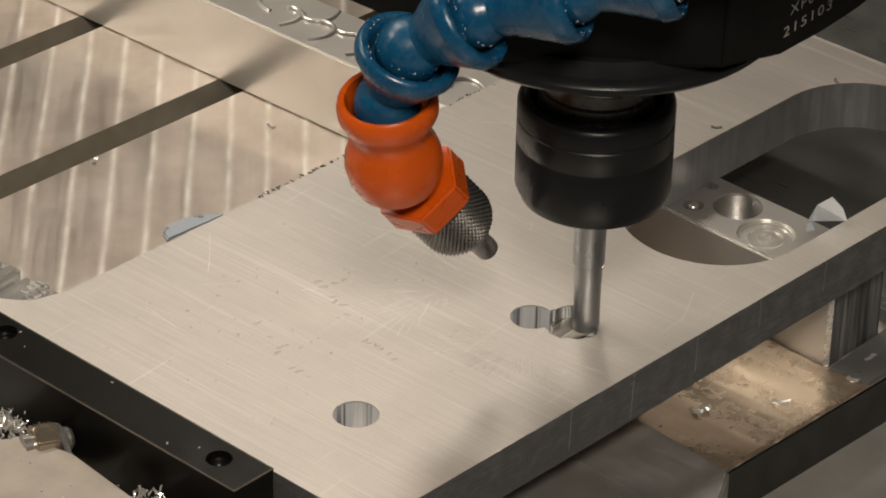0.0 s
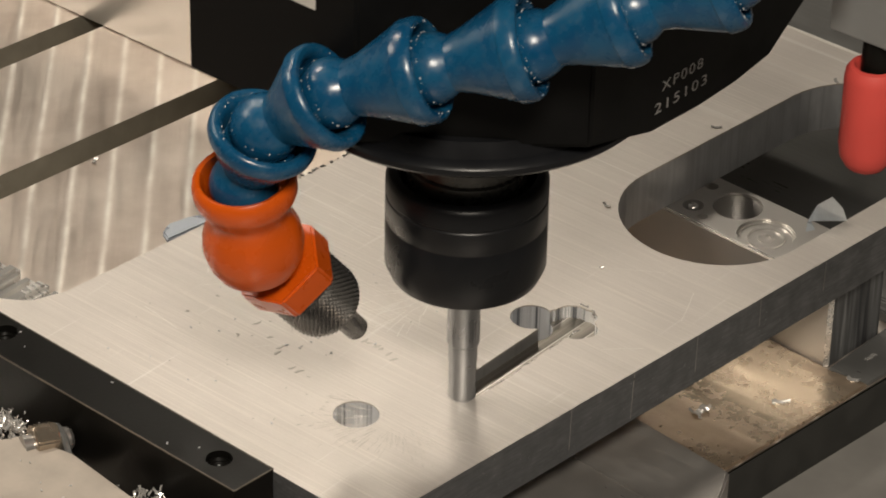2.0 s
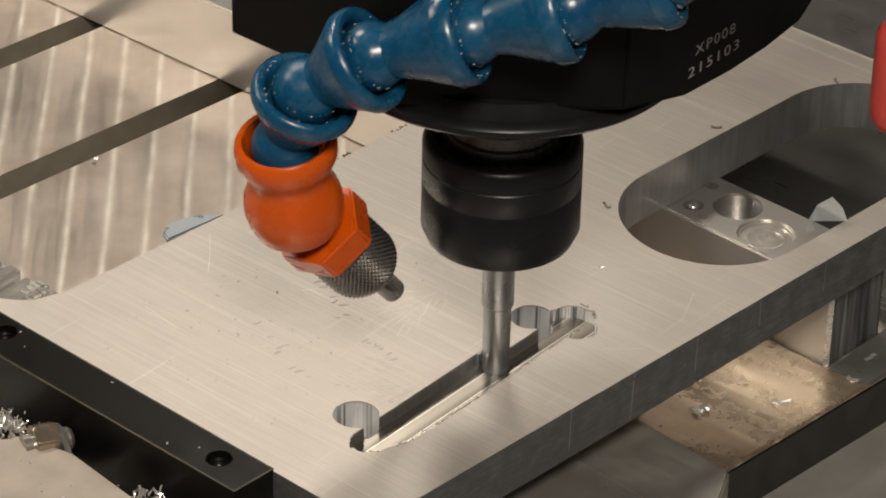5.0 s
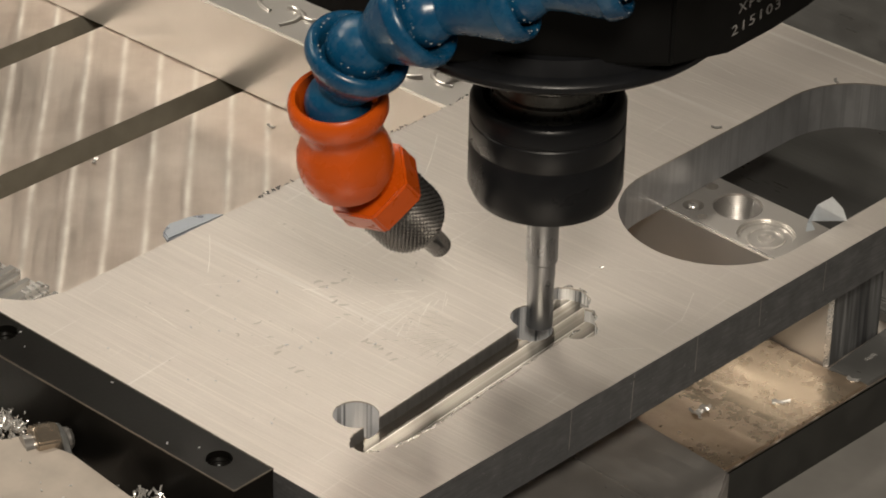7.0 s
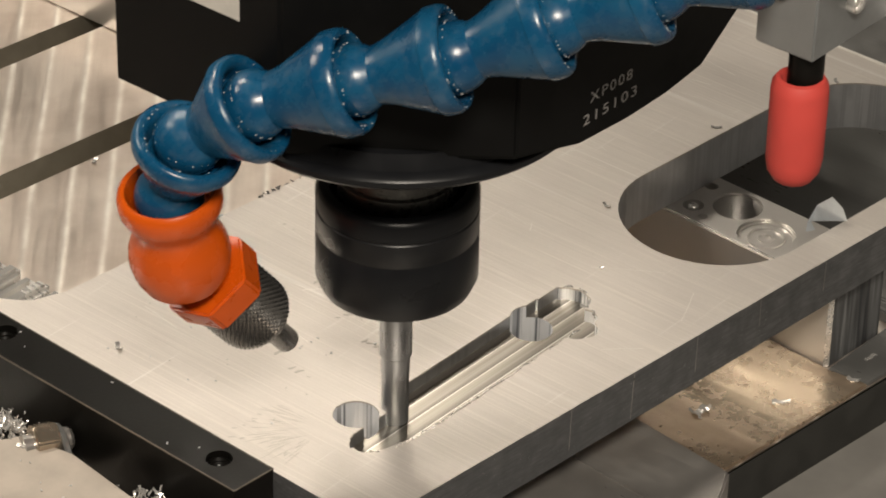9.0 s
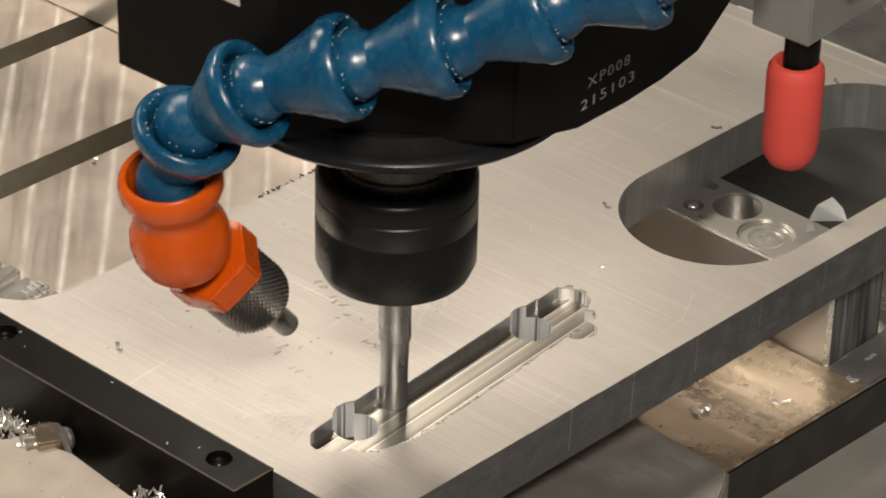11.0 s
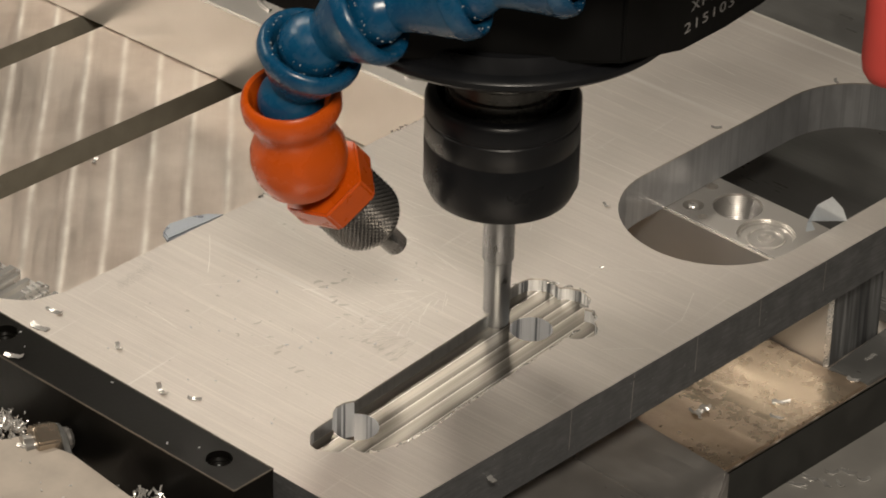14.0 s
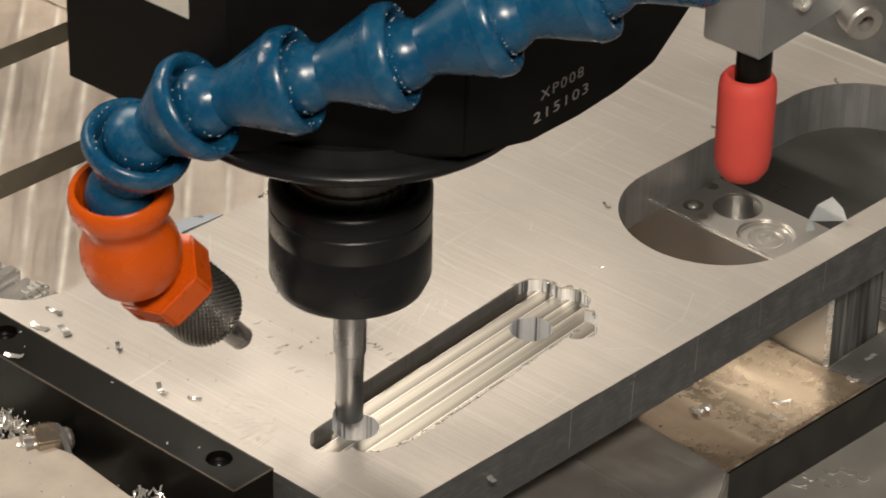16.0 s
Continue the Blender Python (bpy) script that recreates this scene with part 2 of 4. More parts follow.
def box(x0, x1, y0, y1, z0, z1, bevel=0.4):
    """A box in millimetres with broken edges."""
    bm = bmesh.new()
    bmesh.ops.create_cube(bm, size=1)
    for v in bm.verts:
        v.co = Vector(((x0 + x1) / 2 + v.co.x * (x1 - x0), (y0 + y1) / 2 + v.co.y * (y1 - y0), (z0 + z1) / 2 + v.co.z * (z1 - z0))) * M
    return bevelled(bm, bevel * M)


def prism(pts, z0, z1, bevel=0.0):
    """A plan outline in millimetres, counter-clockwise, raised from z0 to z1."""
    bm = bmesh.new()
    a = [bm.verts.new((x * M, y * M, z0 * M)) for x, y in pts]
    b = [bm.verts.new((x * M, y * M, z1 * M)) for x, y in pts]
    n = len(pts)
    bm.faces.new(a[::-1]), bm.faces.new(b)
    for i in range(n):
        bm.faces.new((a[i], a[(i + 1) % n], b[(i + 1) % n], b[i]))
    bm.normal_update()
    return bevelled(bm, bevel * M)


def lathe(profile, seg=48, close=True):
    """Turns (radius, height) millimetres round z."""
    bm = bmesh.new()
    rings = []
    for r, z in profile:
        if r < 1e-6:
            rings.append([bm.verts.new((0, 0, z * M))])
        else:
            rings.append([bm.verts.new((r * M * math.cos(2 * math.pi * i / seg), r * M * math.sin(2 * math.pi * i / seg), z * M)) for i in range(seg)])
    for a, b in zip(rings, rings[1:]):
        for i in range(seg):
            j = (i + 1) % seg
            if len(a) == 1 and len(b) == 1:
                continue
            if len(a) == 1:
                bm.faces.new((a[0], b[j], b[i]))
            elif len(b) == 1:
                bm.faces.new((a[i], a[j], b[0]))
            else:
                bm.faces.new((a[i], a[j], b[j], b[i]))
    if close:
        for r in (rings[0], rings[-1]):
            if len(r) > 1:
                bm.faces.new(r)
    bmesh.ops.recalc_face_normals(bm, faces=bm.faces)
    return bm


def moved(bm, m):
    bmesh.ops.transform(bm, matrix=m, verts=bm.verts)
    return bm


def aimed(at, to):
    """A pose at a point (mm) whose z axis points to another."""
    a, b = Vector(at) * M, Vector(to) * M
    return Matrix.Translation(a) @ (b - a).to_track_quat("Z", "X").to_matrix().to_4x4()


def empty(name, at=(0, 0, 0)):
    ob = new(name)
    ob.location = Vector(at) * M
    ob.empty_display_size = 0.01
    return ob


# ---- the cutter's path (millimetres, on the plate) ----
AX, AY, R, DEPTH, K = 0.55, -10.28, 4.03, 4.2, 0.976
PATH = [(-1.0, 79.6, -6.1), (-0.86, 78.4, -2.9), (-0.72, 75.5, -1.9), (-0.58, 72.4, -3.0), (-0.44, 71.1, -6.1), (-0.3, 72.4, -9.2), (-0.15, 74.5, -10.4), (0.0, 75.9, -8.7), (0.15, 74.8, -9.2), (0.3, 75.0, -7.4), (0.4, 75.4, -5.6),
        (0.5, 74.2, -4.9), (1.0, 58.3, -4.9), (1.5, 42.4, -4.9), (2.0, 26.4, -4.9), (2.5, 10.2, -4.8), (2.75, 2.4, -4.3), (3.0, -5.7, -2.3),
        (3.12, -9.0, -0.9), (3.25, -7.6, 0.0), (3.5, 0.0, 0.0), (4.0, 16.0, 0.0), (4.2, 22.3, 0.0), (5.2, 54.0, 0.0), (6.1, 82.0, 0.2),
        (6.3, 85.3, 0.7), (6.4, 86.0, 2.8), (6.5, 85.3, 4.9), (7.0, 73.5, 5.1), (7.5, 57.4, 5.1), (8.0, 41.6, 5.1), (8.5, 25.4, 5.1),
        (9.0, 9.5, 5.1), (9.2, 3.0, 5.1), (9.75, -14.3, 5.3), (9.9, -16.0, 8.2), (10.05, -13.6, 10.2), (11.3, 25.5, 10.3), (11.5, 32.1, 10.4),
        (12.0, 48.0, 10.5), (12.5, 64.1, 10.5), (13.0, 79.8, 10.4), (13.14, 83.6, 10.9), (13.28, 84.2, 13.0), (13.4, 82.8, 14.8), (13.5, 80.8, 15.2),
        (14.0, 66.1, 15.2), (14.5, 50.1, 15.2), (15.0, 34.1, 15.2), (15.5, 18.0, 15.2), (16.0, 2.0, 15.2)]


def tool_at(t):
    rows = np.array(PATH)
    return np.interp(t, rows[:, 0], rows[:, 1]) * K + AX, np.interp(t, rows[:, 0], rows[:, 2]) * K + AY


# ---- the plate, with the milled pocket, two holes and the long opening ----
HOLES = ((0.0, 0.0, 6.3), (68.6, -5.4, 6.1))
CELL = 0.5
GX, GY = np.arange(-26, 92, CELL), np.arange(-34, 14, CELL)
XX, YY = np.meshgrid(GX, GY, indexing="ij")


def pocket_fields():
    """Distance to the swept pocket and the time at which the cutter reaches each point."""
    near, first = np.full(XX.shape, 99.0), np.full(XX.shape, 99.0)
    for t in np.arange(-1.0, 16.001, 0.02):
        x, y = tool_at(t)
        d = np.hypot(XX - x, YY - y) - R
        near = np.minimum(near, d)
        first = np.where((d < 0.35) & (first > 90), t, first)
    return near, first


def squares(field):
    """Clipped grid squares inside field < 0: their corner rings, keyed by grid index."""
    out = {}
    n, m = field.shape
    for i in range(n - 1):
        for j in range(m - 1):
            ids = ((i, j), (i + 1, j), (i + 1, j + 1), (i, j + 1))
            v = [field[a] for a in ids]
            if min(v) >= 0:
                continue
            ring = []
            for k in range(4):
                a, b = ids[k], ids[(k + 1) % 4]
                fa, fb = v[k], v[(k + 1) % 4]
                if fa < 0:
                    ring.append((GX[a[0]], GY[a[1]]))
                if (fa < 0) != (fb < 0):
                    s = fa / (fa - fb)
                    ring.append((round(GX[a[0]] + s * (GX[b[0]] - GX[a[0]]), 4), round(GY[a[1]] + s * (GY[b[1]] - GY[a[1]]), 4)))
            out[i, j] = [(float(x), float(y)) for x, y in ring]
    return out


def outline(cells):
    """Closed loops along the rim of a set of squares."""
    count = {}
    for ring in cells:
        for a, b in zip(ring, ring[1:] + ring[:1]):
            if a != b:
                if (b, a) in count:
                    del count[b, a]
                else:
                    count[a, b] = 1
    step = {}
    for a, b in count:
        step.setdefault(a, []).append(b)
    loops = []
    while step:
        a = next(iter(step))
        loop = [a]
        while True:
            nxt = step[loop[-1]].pop()
            if not step[loop[-1]]:
                del step[loop[-1]]
            if nxt == a:
                break
            loop.append(nxt)
            if nxt not in step:
                break
        loops.append(loop)
    return loops


NEAR, FIRST = pocket_fields()
HOLE = np.minimum(*[np.hypot(XX - x, YY - y) - r for x, y, r in HOLES])
TILT = radians(-4.7)


def along(x, y, ox=14.6, oy=99.3):
    """Plate directions: x along its long edge from a point of its back edge."""
    return ox + x * math.cos(TILT) - y * math.sin(TILT), oy + x * math.sin(TILT) + y * math.cos(TILT)


def arc(cx, cy, r, a0, a1, n=24):
    return [(cx + r * math.cos(radians(a0 + (a1 - a0) * i / n)), cy + r * math.sin(radians(a0 + (a1 - a0) * i / n))) for i in range(n + 1)]


THICK = 16.2
OPENING = arc(149, -11.0, 29.3, 90 - 4.7, 270 - 4.7) + arc(219, -16.8, 29.3, -90 - 4.7, 90 - 4.7)


def plate():
    th = THICK
    rnd = random.Random(3)
    back = []
    for i in range(146):
        x = 246 - i * 2.0
        y = rnd.uniform(-0.12, 0.12)
        p = along(x, y)
        if p[0] > -9.8:
            back.append(p)
    back += [(-14.7, 103.4), (-18.8, 104.9), (-21.8, 108.4), (-24.4, 112.6), (-28.2, 122.0), (-29.9, 124.0)]
    front = [(x, -38.5 - 0.0813 * x + rnd.uniform(-0.05, 0.05)) for x in range(-35, 258, 4)]
    outer = front + [(258.6, 60.0)] + back
    outer = [p for p in outer if p[0] < 258.2]
    holes = outline(squares(np.minimum(NEAR, HOLE)).values())
    holes = [h for h in holes if len(h) > 20] + [OPENING]
    bm = bmesh.new()
    loops = []
    for pts in [outer] + holes:
        vs = [bm.verts.new((x * M, y * M, 0)) for x, y in pts]
        loops.append(([bm.edges.new((vs[i], vs[(i + 1) % len(vs)])) for i in range(len(vs))], vs))
    bmesh.ops.triangle_fill(bm, edges=bm.edges[:], use_beauty=True, use_dissolve=False)
    bm.normal_update()
    for f in bm.faces:
        if f.normal.z < 0:
            f.normal_flip()
    for k, (es, vs) in enumerate(loops):
        low = [bm.verts.new((v.co.x, v.co.y, -th * M)) for v in vs]
        for i in range(len(vs)):
            j = (i + 1) % len(vs)
            f = bm.faces.new((vs[i], low[i], low[j], vs[j]))
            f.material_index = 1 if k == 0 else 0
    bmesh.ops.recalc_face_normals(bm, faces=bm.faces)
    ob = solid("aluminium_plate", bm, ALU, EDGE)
    return tagged(ob, "thick rolled aluminium plate with holes and a half-milled pocket", "workpiece")


PLATE = plate()
for x, tall, lean in ((40.7, 13.0, 2), (66.0, 14.8, 3), (92.3, 12.0, 1), (119.5, 9.0, 0), (148.6, 10.0, 2), (180.0, 9.0, 1)):
    bm = moved(box(-0.07, 0.07, -0.12, 0.05, -0.4 - tall, -0.4, 0), Matrix.Translation((x * M, (-38.5 - 0.0813 * x - 0.02) * M, 0)) @ Matrix.Rotation(radians(lean), 4, "Y"))
    part("score_mark", bm, STEEL, PLATE)
part("end_chamfer", prism([(255.6, -58.6), (257.2, -58.7), (258.3, 60.0), (257.0, 60.0)], -0.4, 0.06, 0), SCORED, PLATE, "bright chamfered end")
PIECES = []


def stock_pieces():
    """The metal that the cutter takes away, in slices that go down to the pocket's floor as it passes."""
    cells = squares(np.maximum(NEAR, -HOLE))
    groups = {}
    for (i, j), ring in cells.items():
        t = FIRST[i:i + 2, j:j + 2].min()
        groups.setdefault(0 if t <= 0.05 else math.ceil(t * 10), []).append(ring)
    for k in sorted(groups):
        bm = bmesh.new()
        at = {}

        def vert(p, z):
            key = (p, z)
            if key not in at:
                at[key] = bm.verts.new((p[0] * M, p[1] * M, z * M))
            return at[key]

        rim = {}
        for ring in groups[k]:
            ring = [p for n, p in enumerate(ring) if p != ring[n - 1]]
            if len(ring) < 3:
                continue
            bm.faces.new([vert(p, 0.0) for p in ring])
            for a, b in zip(ring, ring[1:] + ring[:1]):
                if (b, a) in rim:
                    del rim[b, a]
                else:
                    rim[a, b] = 1
        for a, b in rim:
            bm.faces.new((vert(b, 0.0), vert(a, 0.0), vert(a, -11.9), vert(b, -11.9)))
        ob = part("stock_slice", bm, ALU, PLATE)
        if k == 0:
            ob.location.z = -DEPTH * M
        else:
            PIECES.append((ob, k / 10))


stock_pieces()


# ---- the support: table, riser block, front blocks, black stop bar ----
def table():
    slots = ((196.6, 208.4), (264.2, 275.4))
    edges = [None] + [e for q in slots for e in q] + [1200.0]
    bm = bmesh.new()

    def quad(*p):
        bm.faces.new([bm.verts.new((x * M, y * M, z * M)) for x, y, z in p])

    x0, x1, z = -420.0, 1200.0, -45.0

    def front(x):
        return -56.2 - (x - 96.5) * 0.10

    def run(y, x):
        """A slot edge follows the table's own direction, a little off the plate's."""
        return y - (x - 164.0) * 0.095

    for a, b in zip(edges[0::2], edges[1::2]):
        quad((x0, front(x0) if a is None else run(a, x0), z), (x1, front(x1) if a is None else run(a, x1), z), (x1, run(b, x1), z), (x0, run(b, x0), z))
    for a, b in slots:
        quad((x0, run(a, x0), z), (x0, run(a, x0), z - 22), (x1, run(a, x1), z - 22), (x1, run(a, x1), z))
        quad((x0, run(b, x0), z), (x1, run(b, x1), z), (x1, run(b, x1), z - 22), (x0, run(b, x0), z - 22))
        quad((x0, run(a, x0), z - 22), (x0, run(b, x0), z - 22), (x1, run(b, x1), z - 22), (x1, run(a, x1), z - 22))
    for f in bm.faces:
        f.material_index = 1 if min(v.co.z for v in f.verts) < -0.046 else 0
    bmesh.ops.recalc_face_normals(bm, faces=bm.faces)
    ob = tagged(solid("machine_table", bm, TABLE, SLOT), "ground cast-iron machine table with T-slots and scraped bands", "machine table", kind="structure")
    bm = bmesh.new()
    top = [(x0, front(x0) - 0.3), (x1, front(x1) - 0.3)]
    vs = [bm.verts.new((x * M, y * M, zz * M)) for (x, y), zz in ((top[0], -45.4), (top[1], -45.4), (top[1], -62.0), (top[0], -62.0))]
    bm.faces.new(vs)
    edge = part("table_front", bm, PAINTED, ob, "black front edge")
    bm = box(-600, 1200, -1200, front(x0) + 80, -70.0, -62.0, 0)
    tagged(solid("sheet_floor", bm, SHEET), "dull grey sheet metal floor of the machine", "floor", kind="structure")


table()


def enclosure():
    """Unseen box round the machine, added for bounced light and reflections."""
    for name, d in (("wall_back", (-1700, 1700, 1600, 1620, -700, 1700)), ("wall_front", (-1700, 1700, -1620, -1600, -700, 1700)), ("wall_left", (-1720, -1700, -1600, 1600, -700, 1700)),
                    ("wall_right", (1700, 1720, -1600, 1600, -700, 1700)), ("ceiling", (-1700, 1700, -1600, 1600, 1700, 1720)), ("floor", (-1700, 1700, -1600, 1600, -720, -700))):
        tagged(solid(name, box(*d, 0), BOUNCE_GREY), "pale grey painted sheet metal cabin panel", "wall", kind="structure")


enclosure()
base = tagged(empty("base_plate"), "dark ground steel plate lying beyond the riser", "plate")
part("body", prism([(191.5, -62.0), (520, -92), (520, 110), (193.5, 110)], -44.9, -41.0, 0.5), DARK, base)


def carve(ob, cutters):
    """Takes the cutters' volume from a mesh object for good."""
    for c in cutters:
        m = ob.modifiers.new("cut", "BOOLEAN")
        m.operation, m.solver, m.object = "DIFFERENCE", "EXACT", c
    me = bpy.data.meshes.new_from_object(ob.evaluated_get(bpy.context.evaluated_depsgraph_get()))
    ob.modifiers.clear()
    ob.data = me
    for c in cutters:
        bpy.data.objects.remove(c)
    bm = bmesh.new()
    bm.from_mesh(me)
    shade(bm)
    bm.to_mesh(me)
    bm.free()


def drill(x, y, r, z0, z1, mat, seg=40):
    return solid("drill", moved(lathe([(0, z0), (r, z0), (r, z1), (0, z1)], seg), pose(x * M, y * M, 0)), mat)


riser = tagged(empty("riser_block"), "milled aluminium riser block with bored holes under the plate", "block")
body = part("body", prism([(159.4, -47.0), (186.0, -48.2), (190.6, 60.0), (192.0, 330.0), (165.5, 330.0), (164.3, 60.0)], -45.0, -16.4, 0.7), RISER, riser)
carve(body, [drill(178.2, 1.2, 7.8, -40, -10, RISER), drill(169.6, 11.8, 3.3, -30, -10, RISER), drill(170.6, -14.8, 9.0, -17.8, -10, RISER),
             drill(171.4, 24.0, 3.2, -22, -10, RISER), drill(166.2, 5.8, 1.5, -20, -10, RISER), drill(182.4, 14.0, 2.0, -22, -10, RISER)])
part("thread", moved(lathe([(7.75 - 0.35 * (i % 2), -35 + i * 0.4) for i in range(46)], 48, False), pose(0.1782, 0.0012, 0)), STEEL, riser, "cut thread")
for r in (2.2, 5.6, 8.6):
    part("turned_ring", moved(lathe([(r - 0.5, -17.7), (r - 0.3, -17.2), (r + 0.3, -17.2), (r + 0.5, -17.7)], 40, False), pose(0.1706, -0.0148, 0)), RISER, riser)
# strip of brighter metal laid on as the bevelled edge's glint
part("bright_arris", prism([(159.9, -46.5), (160.6, -46.5), (165.4, 60.0), (164.7, 60.0)], -16.6, -16.33, 0.08), CHIP, riser, "bright broken edge")
part("dowel", moved(lathe([(0, -30), (1.6, -30), (1.6, -16.6), (1.2, -16.1), (0, -16.1)], 20), pose(0.1696, 0.0118, 0)), CHIP, riser, "bright steel dowel")


def scrolls():
    """Worked relief on the riser's top behind the plate: runs of curled ridges."""
    rnd = random.Random(7)
    for k in range(16):
        cu = bpy.data.curves.new("scroll", "CURVE")
        cu.dimensions, cu.bevel_depth, cu.bevel_resolution = "3D", 0.0010, 3
        sp = cu.splines.new("NURBS")
        y0 = 112 + k * 7.6
        n = 7
        sp.points.add(n - 1)
        a0, way = rnd.uniform(0, 6), (1 if k % 2 else -1)
        for i in range(n):
            a = a0 + way * i * 0.50
            r = 3.4 + i * 0.95
            sp.points[i].co = ((179.0 + (3.5 if k % 2 else -2.5) + r * math.cos(a)) * M, (y0 + r * math.sin(a)) * M, -16.2 * M, 1)
            sp.points[i].radius = 1.25 - 0.09 * i
        sp.use_endpoint_u = True
        cu.materials.append(RISER)
        ob = new("scroll", cu)
        me = bpy.data.meshes.new_from_object(ob.evaluated_get(bpy.context.evaluated_depsgraph_get()))
        bpy.data.objects.remove(ob)
        for p in me.polygons:
            p.use_smooth = True
        o = new("scroll_ridge", me)
        o.parent = riser


scrolls()
# thin added skin: its dark tone stands for dim reflections on this side
part("end_face", prism([(160.7, -47.42), (185.0, -48.52), (185.0, -48.05), (160.7, -46.9)], -44.8, -17.0, 0), DIM_END, riser, "dark sawn end")
# upright strip laid on as the corner's glint
part("bright_corner", prism([(159.25, -46.2), (160.5, -47.4), (160.6, -47.1), (159.6, -46.1)], -44.8, -17.0, 0), CHIP, riser, "bright broken corner")


wear = tagged(empty("wear_plate"), "brown stained ground steel plate on the table", "plate")
part("body", prism([(84, -54.4), (159.6, -62.0), (158.3, -48.6), (162.3, 30.0), (84, 30.0)], -45, -43.8, 0.3), BROWN, wear)
part("lip", prism([(159.9, -62.0), (262, -72.2), (262, -50.5), (158.6, -48.6)], -45, -43.8, 0.3), DARK, base, "dark oily lip")


def front_blocks():
    a = tagged(empty("support_block"), "ground steel support block beside the plate's front edge", "block")
    part("body", prism([(52.4, -57.4), (51.0, -82.0), (78.2, -69.5), (82.4, -30.0), (55.0, -30.0)], -45, -28, 0.6), STEEL, a)
    b = tagged(empty("packing_block"), "dull steel packing block under the plate", "block")
    part("body", prism([(-30.0, -24.0), (-30.0, -120.0), (48.0, -120.0), (51.4, -57.0), (54.2, -28.0)], -45, -26.5, 0.6), STEEL, b)


front_blocks()


def stop_bar():
    ob = tagged(empty("stop_bar"), "black anodised bar with threaded holes beside the plate", "bar")
    bar = part("bar", prism([(-48.3, -0.5), (-34.0, -1.3), (-29.0, 141.0), (-43.8, 141.0)], -45, 1.2, 0.35), BLACK, ob)
    carve(bar, [drill(-40.4, 12.4, 3.6, -12, 5, BLACK), drill(-36.6, 97.6, 3.6, -12, 5, BLACK)])
    # lighter strips stand for the bevel highlight along the worn edges
    for (xa, ya), (xb, yb) in (((-48.2, -0.4), (-43.8, 140.9)), ((-34.3, -1.2), (-29.3, 140.9)), ((-48.0, -0.35), (-34.2, -1.15))):
        a, b = Vector((xa, ya, 1.15)), Vector((xb, yb, 1.15))
        side = (b - a).normalized().cross(Vector((0, 0, 1))) * 0.22
        part("worn_edge", prism([tuple((p + q)[:2]) for p, q in ((a, side), (b, side), (b, -side), (a, -side))], 0.9, 1.23, 0), WORN_GLINT, ob, "edge worn through to bare metal")
    for x, y in ((-40.4, 12.4), (-36.6, 97.6)):
        prof = []
        for i in range(7):
            prof += [(3.55, -10 + i * 1.5), (3.0, -9.3 + i * 1.5)]
        part("thread", moved(lathe(prof, 32, False), pose(x * M, y * M, 0)), BLACK, ob)


stop_bar()


def side_clamp():
    ob = tagged(empty("edge_clamp"), "matt beige clamp plate with a plated hex nut", "clamp")
    part("clamp_plate", prism([(-130, -60), (-60.5, -10), (-57.0, 28.0), (-53.6, 54.0), (-56.4, 70.0), (-62.0, 73.5), (-130, 110)], -16, -10, 0.5), BEIGE, ob)
    part("clamp_foot", prism([(-120, -40), (-66, -10), (-62, 66), (-120, 90)], -45, -16.2, 0.5), DARK, ob)
    nut = part("hex_nut", moved(bevelled(lathe([(0, 0), (5.6, 0), (5.6, 7), (0, 7)], 6), 0.5 * M), aimed((-57.5, 66.0, -10.5), (-40, 58.0, -12.0))), BRASS, ob, "bronze-tinted hex nut")
    part("washer", moved(lathe([(4, 0), (8.4, 0), (8.8, 0.5), (8.8, 1.6), (8.2, 2.0), (4, 2.0)], 40), aimed((-51.6, 62.8, -16.0), (-40, 57.6, -16.6))), DARK, ob)
    part("stud", moved(lathe([(0, 0), (3.4, 0), (3.4, 13), (2.6, 14), (0, 14)], 24), aimed((-60.0, 67.0, -11.0), (-40, 58.0, -12.0))), STEEL, ob)


side_clamp()


def step_block():
    ob = tagged(empty("step_block"), "bright aluminium step block with milled grooves", "block")
    for i in range(10):
        y0 = 104 + i * 6.2
        part("step", box(-90, 22.5, y0, y0 + (5.4 if i % 2 else 6.0), -45, -29.6 - (0, 1.2, 0.4, 1.6)[i % 4], 1.8), CHIP, ob)


step_block()

# ---- the milling head; its origin stands on the cutter's axis at plate level ----
HX, HY = AX, AY
OX, OY = 0.4, -10.4
head = tagged(empty("milling_head", (HX, HY, 0)), "black milling head with a collet nut and end mill", "milling head")


def hp(x, y, z=None):
    return (x - OX, y - OY) if z is None else (x - OX, y - OY, z)


